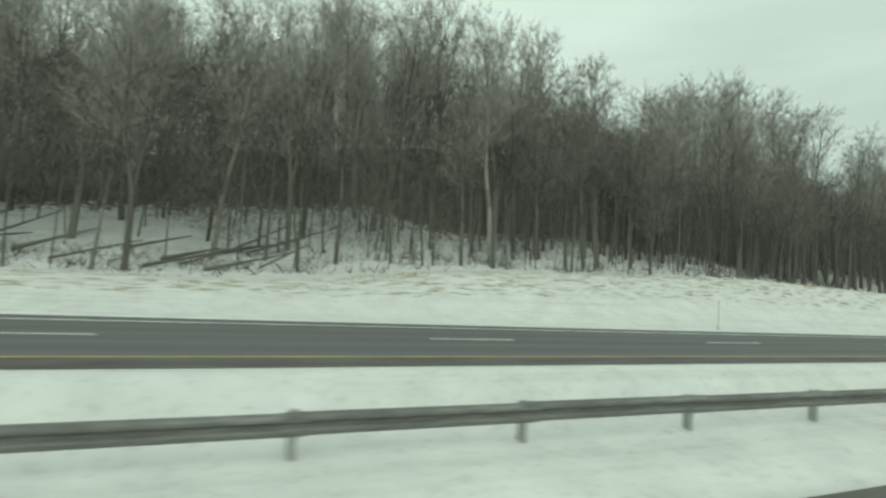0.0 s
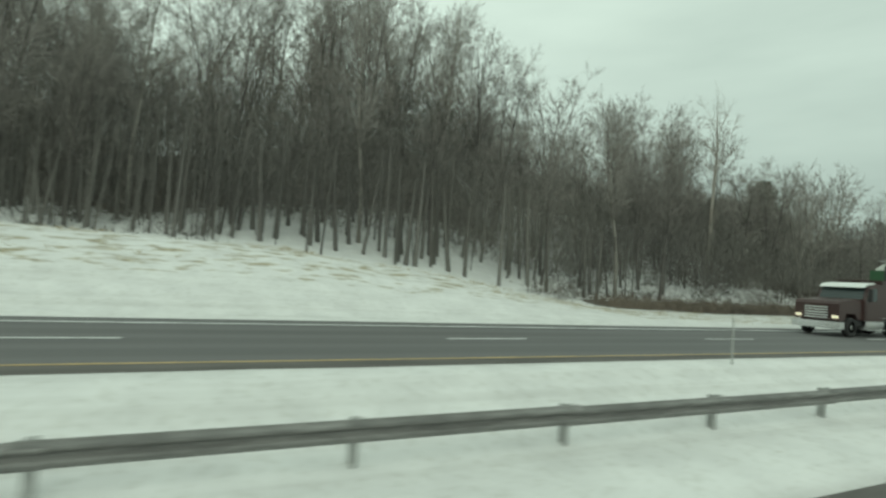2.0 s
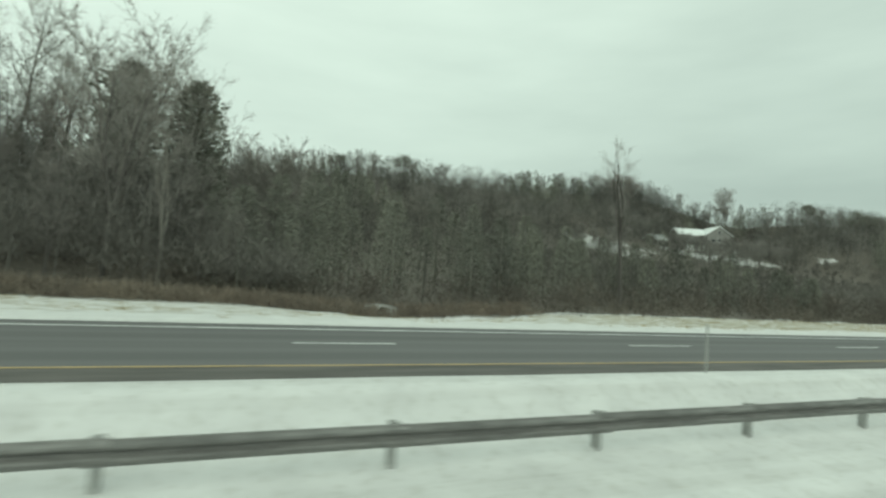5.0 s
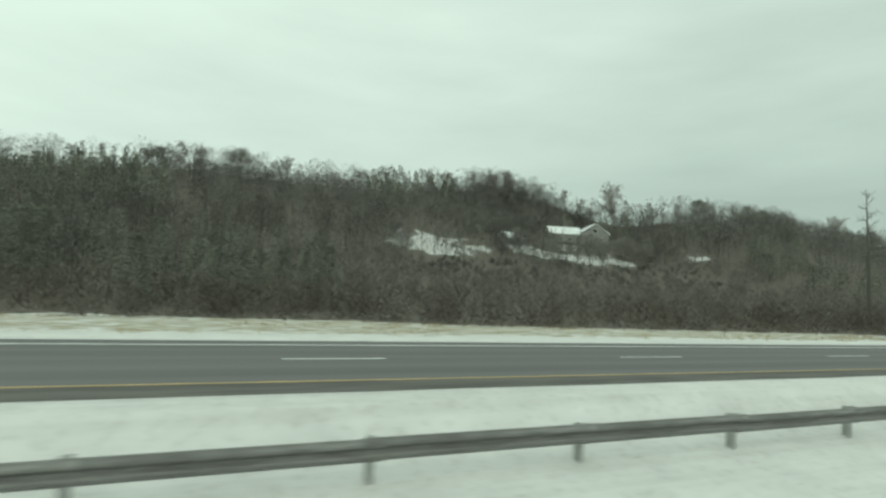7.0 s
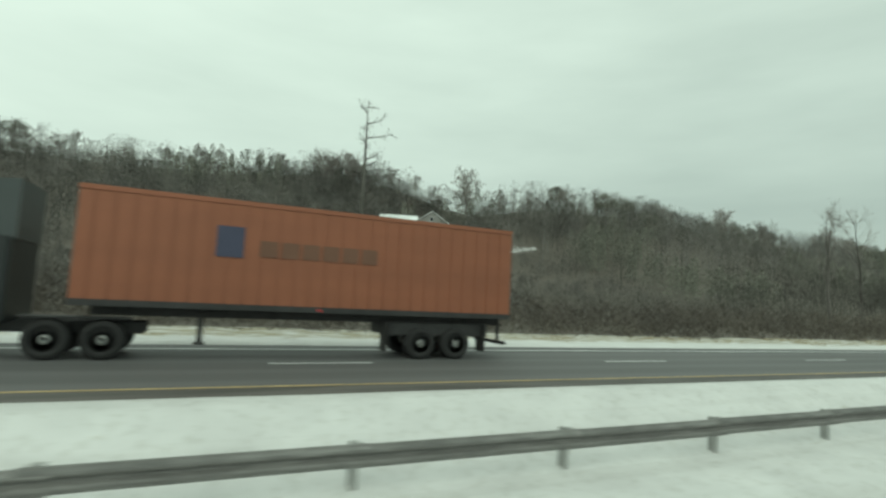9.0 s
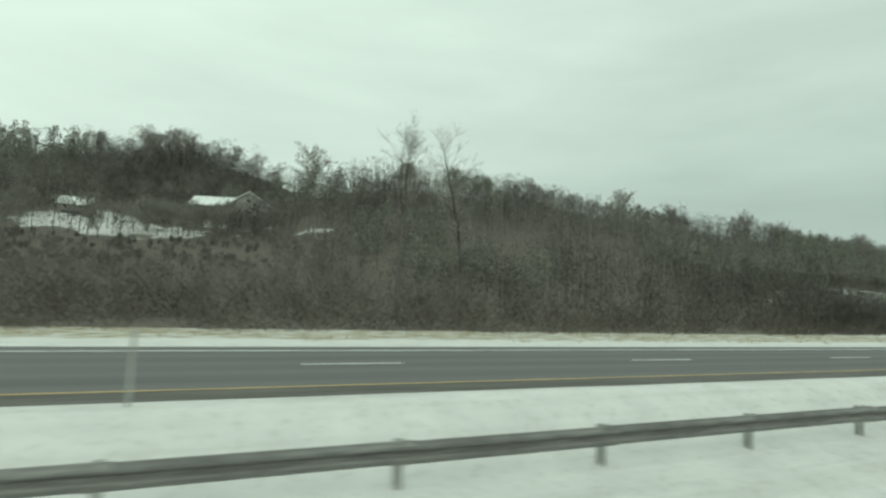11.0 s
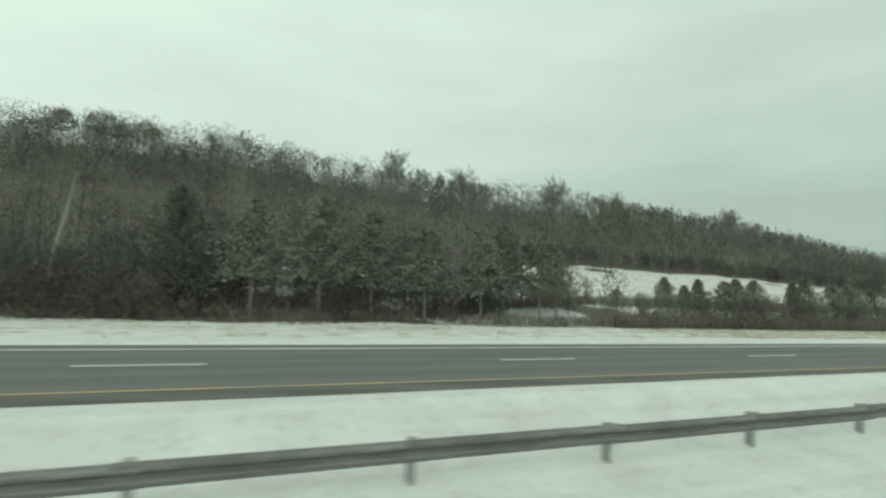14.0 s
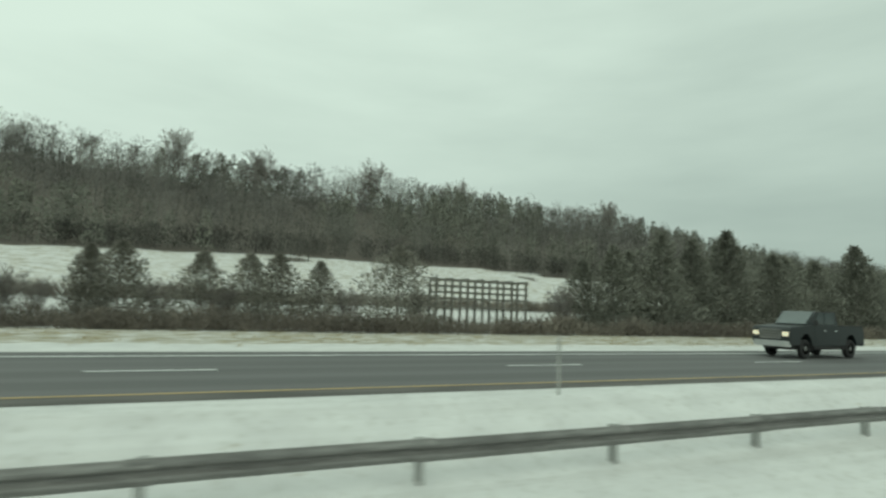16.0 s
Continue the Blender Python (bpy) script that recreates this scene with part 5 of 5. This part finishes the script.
def tanker(x):
    ob = thing("tank_truck", "maroon lorry with a cream bulk tank trailer on the carriageway", "truck", pose(x, 4.35, 0.008))
    tractor(ob, MAROON, False, (5.75, 7.05))
    cz, r = 3.38, 1.05
    put("tank", CREAM, ob, lambda s: s.lathe([(7.15, 0.30), (7.25, 0.72), (7.55, 0.98), (7.9, r), (15.6, r), (15.95, 0.98), (16.2, 0.72), (16.3, 0.30)], (0, 1.25, cz), "x", 28), "cream cylindrical tank", True)
    for k in range(4):
        xa = 7.9 + 2.0 * k
        put("hopper", HOPPER_SHADE_GREY, ob, lambda s, xa=xa: (s.prism([(xa, 3.25), (xa + 2.0, 3.25), (xa + 2.0, 2.50), (xa + 1.70, 2.05), (xa + 1.66, 1.80), (xa + 0.34, 1.80), (xa + 0.30, 2.05), (xa, 2.50)], "y", 0.185, 2.315)), "discharge hopper, underside shade in its grey")
    put("side_rail", CHASSIS, ob, lambda s: s.box((7.4, 0.35, 1.62), (16.6, 2.15, 1.95), 0.02))
    put("walkway", ALLOY, ob, lambda s: (s.box((6.9, 0.95, cz + r + 0.02), (17.0, 1.55, cz + r + 0.08), 0.01), s.box((16.2, 0.93, 4.36), (17.2, 1.57, 4.42), 0.01)), "pale top walkway")
    for k in range(4):
        put("manhole", ALLOY, ob, lambda s, k=k: s.lathe([(0.0, 0.26), (0.12, 0.26), (0.16, 0.18)], (8.6 + 2.1 * k, 1.25, cz + r + 0.06), "z", 12), "round tank hatch", True)
    put("front_bulkhead", GREEN, ob, lambda s: (s.box((6.75, 0.55, 1.75), (6.9, 1.95, 3.9), 0.04), s.box((6.75, 0.45, 2.0), (7.2, 2.05, 2.3), 0.02)), "green end frame")
    put("rear_bulkhead", GREEN, ob, lambda s: (s.box((16.35, 0.35, 1.75), (16.5, 2.15, 3.8), 0.04), s.box((16.1, 0.45, 2.0), (16.4, 2.05, 2.3), 0.02)), "green end frame")
    put("bumper_deck", ALLOY, ob, lambda s: (s.box((11.6, 0.02, 1.66), (18.5, 0.34, 1.74), 0.015), s.box((11.6, 2.16, 1.66), (18.5, 2.48, 1.74), 0.015), s.box((6.0, 0.02, 1.62), (8.4, 0.3, 1.70), 0.015)), "pale side fender")
    put("subframe", CHASSIS, ob, lambda s: (s.box((7.2, 0.7, 1.1), (18.4, 1.0, 1.4), 0.02), s.box((7.2, 1.5, 1.1), (18.4, 1.8, 1.4), 0.02), s.box((13.4, 0.15, 0.45), (15.6, 0.4, 1.5), 0.03)))
    put("pipe", ALLOY, ob, lambda s: (s.stick((8.0, 0.3, 0.95), (13.6, 0.3, 0.95), 0.07, 0.07, 10), s.stick((8.6, 0.3, 0.95), (8.6, 0.8, 1.35), 0.07, 0.07, 8), s.stick((10.6, 0.3, 0.95), (10.6, 0.8, 1.35), 0.07, 0.07, 8), s.stick((12.6, 0.3, 0.95), (12.6, 0.8, 1.35), 0.07, 0.07, 8)), "discharge pipe", True)
    put("landing_leg", CHASSIS, ob, lambda s: (s.box((9.3, 0.35, 0.45), (9.45, 0.5, 1.6), 0.01), s.box((9.22, 0.28, 0.40), (9.53, 0.57, 0.46), 0.01)))
    put("mudguard", ALLOY, ob, lambda s: (s.prism([(15.9, 1.05), (16.0, 1.22), (18.35, 1.22), (18.45, 1.05), (18.45, 1.10), (18.35, 1.28), (16.0, 1.28), (15.9, 1.10)], "y", 0.02, 0.64)), "pale mudguard")
    put("tail_light", RED_LAMP, ob, lambda s: (s.box((18.40, 0.15, 1.45), (18.50, 0.45, 1.58), 0.01), s.box((18.40, 2.05, 1.45), (18.50, 2.35, 1.58), 0.01)), "red tail lamp")
    put("marker_light", RED_LAMP, ob, lambda s: s.box((10.3, 0.32, 1.72), (10.6, 0.348, 1.80), 0.005), "red side marker")
    for y, sd in ((0.06, -1), (2.44, 1)):
        for xw in (16.55, 17.80):
            wheel(ob, xw, y, 0.52, 0.56, sd)
    return ob


def box_truck(x):
    ob = thing("semi_truck", "dark lorry pulling a plain orange box trailer", "truck", pose(x, 4.35, 0.008))
    tractor(ob, TEAL, True, (6.2, 7.45))
    put("trailer_box", ORANGE, ob, lambda s: s.box((6.6, 0.0, 1.45), (19.9, 2.5, 4.62), 0.03), "orange corrugated box")
    rib = Soup()
    rib.box((-0.035, -0.022, 1.62), (0.035, 0.0, 4.48), 0.008)
    rm = rib.done("side_post", ORANGE)
    for k in range(27):
        part("side_post", rm, ob, at=pose(6.95 + 0.48 * k, 0, 0))
    for nm, za, zb in (("top_rail", 4.50, 4.64), ("bottom_rail", 1.42, 1.60)):
        put(nm, ORANGE if nm == "top_rail" else CHASSIS, ob, lambda s, za=za, zb=zb: (s.box((6.58, -0.03, za), (19.92, 0.03, zb), 0.01), s.box((6.58, 2.47, za), (19.92, 2.53, zb), 0.01)))
    put("emblem", NAVY, ob, lambda s: s.box((10.0, -0.032, 2.95), (10.75, -0.024, 3.85), 0.003), "plain navy blue panel")
    put("marking", BROWN_MARK, ob, lambda s: [s.box((11.2 + 0.62 * k, -0.031, 3.02), (11.72 + 0.62 * k, -0.024, 3.50), 0.003) for k in range(6)], "row of plain dark bars")
    put("door", ORANGE, ob, lambda s: (s.box((19.9, 0.06, 1.6), (19.95, 1.23, 4.5), 0.01), s.box((19.9, 1.27, 1.6), (19.95, 2.44, 4.5), 0.01)))
    put("subframe", CHASSIS, ob, lambda s: (s.box((7.0, 0.7, 1.15), (19.8, 0.95, 1.43), 0.02), s.box((7.0, 1.55, 1.15), (19.8, 1.8, 1.43), 0.02), s.box((15.4, 0.3, 0.75), (19.2, 2.2, 1.2), 0.04)))
    for xa, ya in ((18.95, 0.05), (18.95, 1.8), (15.3, 0.05)):
        put("mud_flap", CHASSIS, ob, lambda s, xa=xa, ya=ya: s.box((xa, ya, 0.25), (xa + 0.03, ya + 0.65, 1.2), 0.005))
    put("landing_leg", CHASSIS, ob, lambda s: (s.box((9.7, 0.4, 0.45), (9.85, 0.55, 1.45), 0.01), s.box((9.62, 0.32, 0.40), (9.93, 0.62, 0.46), 0.01)))
    put("underride_bar", CHASSIS, ob, lambda s: (s.box((19.75, 0.1, 0.5), (19.88, 2.4, 0.62), 0.02), s.box((19.78, 0.6, 0.6), (19.86, 0.7, 1.45)), s.box((19.78, 1.8, 0.6), (19.86, 1.9, 1.45))))
    put("tail_light", RED_LAMP, ob, lambda s: (s.box((19.9, 0.1, 1.44), (19.96, 0.4, 1.55), 0.01), s.box((19.9, 2.1, 1.44), (19.96, 2.4, 1.55), 0.01), s.box((13.0, -0.04, 1.46), (13.15, -0.028, 1.54))), "red lamps")
    for y, sd in ((0.06, -1), (2.44, 1)):
        for xw in (16.55, 17.85):
            wheel(ob, xw, y, 0.52, 0.56, sd)
    return ob


def pickup(x):
    ob = thing("pickup_truck", "dark green pickup with lit headlamps on the carriageway", "pickup", pose(x, 4.55, 0.008))
    side = [(0.10, 0.55), (0.02, 0.75), (0.04, 1.18), (0.20, 1.30), (1.55, 1.38), (1.62, 1.40), (4.05, 1.40), (4.08, 1.38), (5.95, 1.36), (6.0, 1.30), (6.0, 0.62), (5.35, 0.60), (5.25, 0.85), (5.05, 1.02), (4.75, 1.02), (4.52, 0.85), (4.42, 0.55),
            (1.72, 0.52), (1.62, 0.85), (1.40, 1.02), (1.10, 1.02), (0.88, 0.85), (0.78, 0.55)]
    body = put("body", TEAL, ob, lambda s: s.prism(side, "y", 0.04, 1.96))
    cab = put("cab", TEAL, ob, lambda s: s.prism([(1.55, 1.38), (2.25, 1.95), (2.45, 1.99), (3.85, 1.99), (4.05, 1.40)], "y", 0.16, 1.84))
    put("windscreen", SKY_REFLECTION_GLASS, cab, lambda s: s.prism([(1.60, 1.44), (2.22, 1.945), (2.20, 1.96), (1.56, 1.44)], "y", 0.26, 1.74), "windscreen, sky reflection in its pale colour")
    for a, c in ((2.02, 2.85), (2.95, 3.72)):
        put("side_window", GLASS, cab, lambda s, a=a, c=c: s.prism([(a, 1.44), (max(a, 2.45), 1.90), (c - 0.03, 1.90), (c, 1.44)], "y", 0.145, 0.165), "dark side window")
        put("door", TEAL, body, lambda s, a=a, c=c: s.box((a - 0.1, 0.03, 0.62), (c + 0.03, 0.045, 1.36), 0.006))
        put("door_handle", CHROME, body, lambda s, c=c: s.box((c - 0.22, 0.0, 1.15), (c - 0.05, 0.032, 1.20), 0.006))
    put("bed_rim", CHASSIS, ob, lambda s: (s.box((4.1, 0.05, 1.36), (5.98, 0.15, 1.42), 0.01), s.box((4.1, 1.85, 1.36), (5.98, 1.95, 1.42), 0.01), s.box((4.15, 0.15, 1.366), (5.9, 1.85, 1.372))))
    put("bumper", ALLOY, ob, lambda s: s.prism([(-0.10, 0.2), (-0.16, 0.5), (-0.16, 1.5), (-0.10, 1.8), (0.12, 1.95), (0.12, 0.05)], "z", 0.48, 0.72), "chrome bumper")
    put("rear_bumper", CHROME, ob, lambda s: s.box((5.98, 0.1, 0.52), (6.12, 1.9, 0.72), 0.02), "chrome bumper")
    put("grille", CHROME, ob, lambda s: [s.box((-0.01, 0.45, 0.80 + 0.11 * k), (0.06, 1.55, 0.86 + 0.11 * k), 0.01) for k in range(4)], "chrome grille bars")
    for y in (0.10, 1.60):
        put("headlight", LAMP, ob, lambda s, y=y: s.box((-0.02, y, 0.92), (0.10, y + 0.30, 1.10), 0.02), "lit headlamp")
    put("mirror", CHASSIS, ob, lambda s: s.box((1.85, -0.16, 1.40), (1.97, 0.04, 1.62), 0.03))
    put("running_board", CHASSIS, ob, lambda s: s.box((1.8, 0.0, 0.42), (4.35, 0.2, 0.50), 0.015))
    put("underside", CHASSIS, ob, lambda s: s.box((0.4, 0.3, 0.35), (5.8, 1.7, 0.6), 0.04))
    for y, sd in ((0.06, -1), (1.94, 1)):
        for xw in (1.25, 4.88):
            wheel(ob, xw, y, 0.40, 0.26, sd)
    ob.scale = (0.97, 1.0, 1.16)
    return ob


tanker(91.6)
box_truck(264.0)
pickup(511.0)
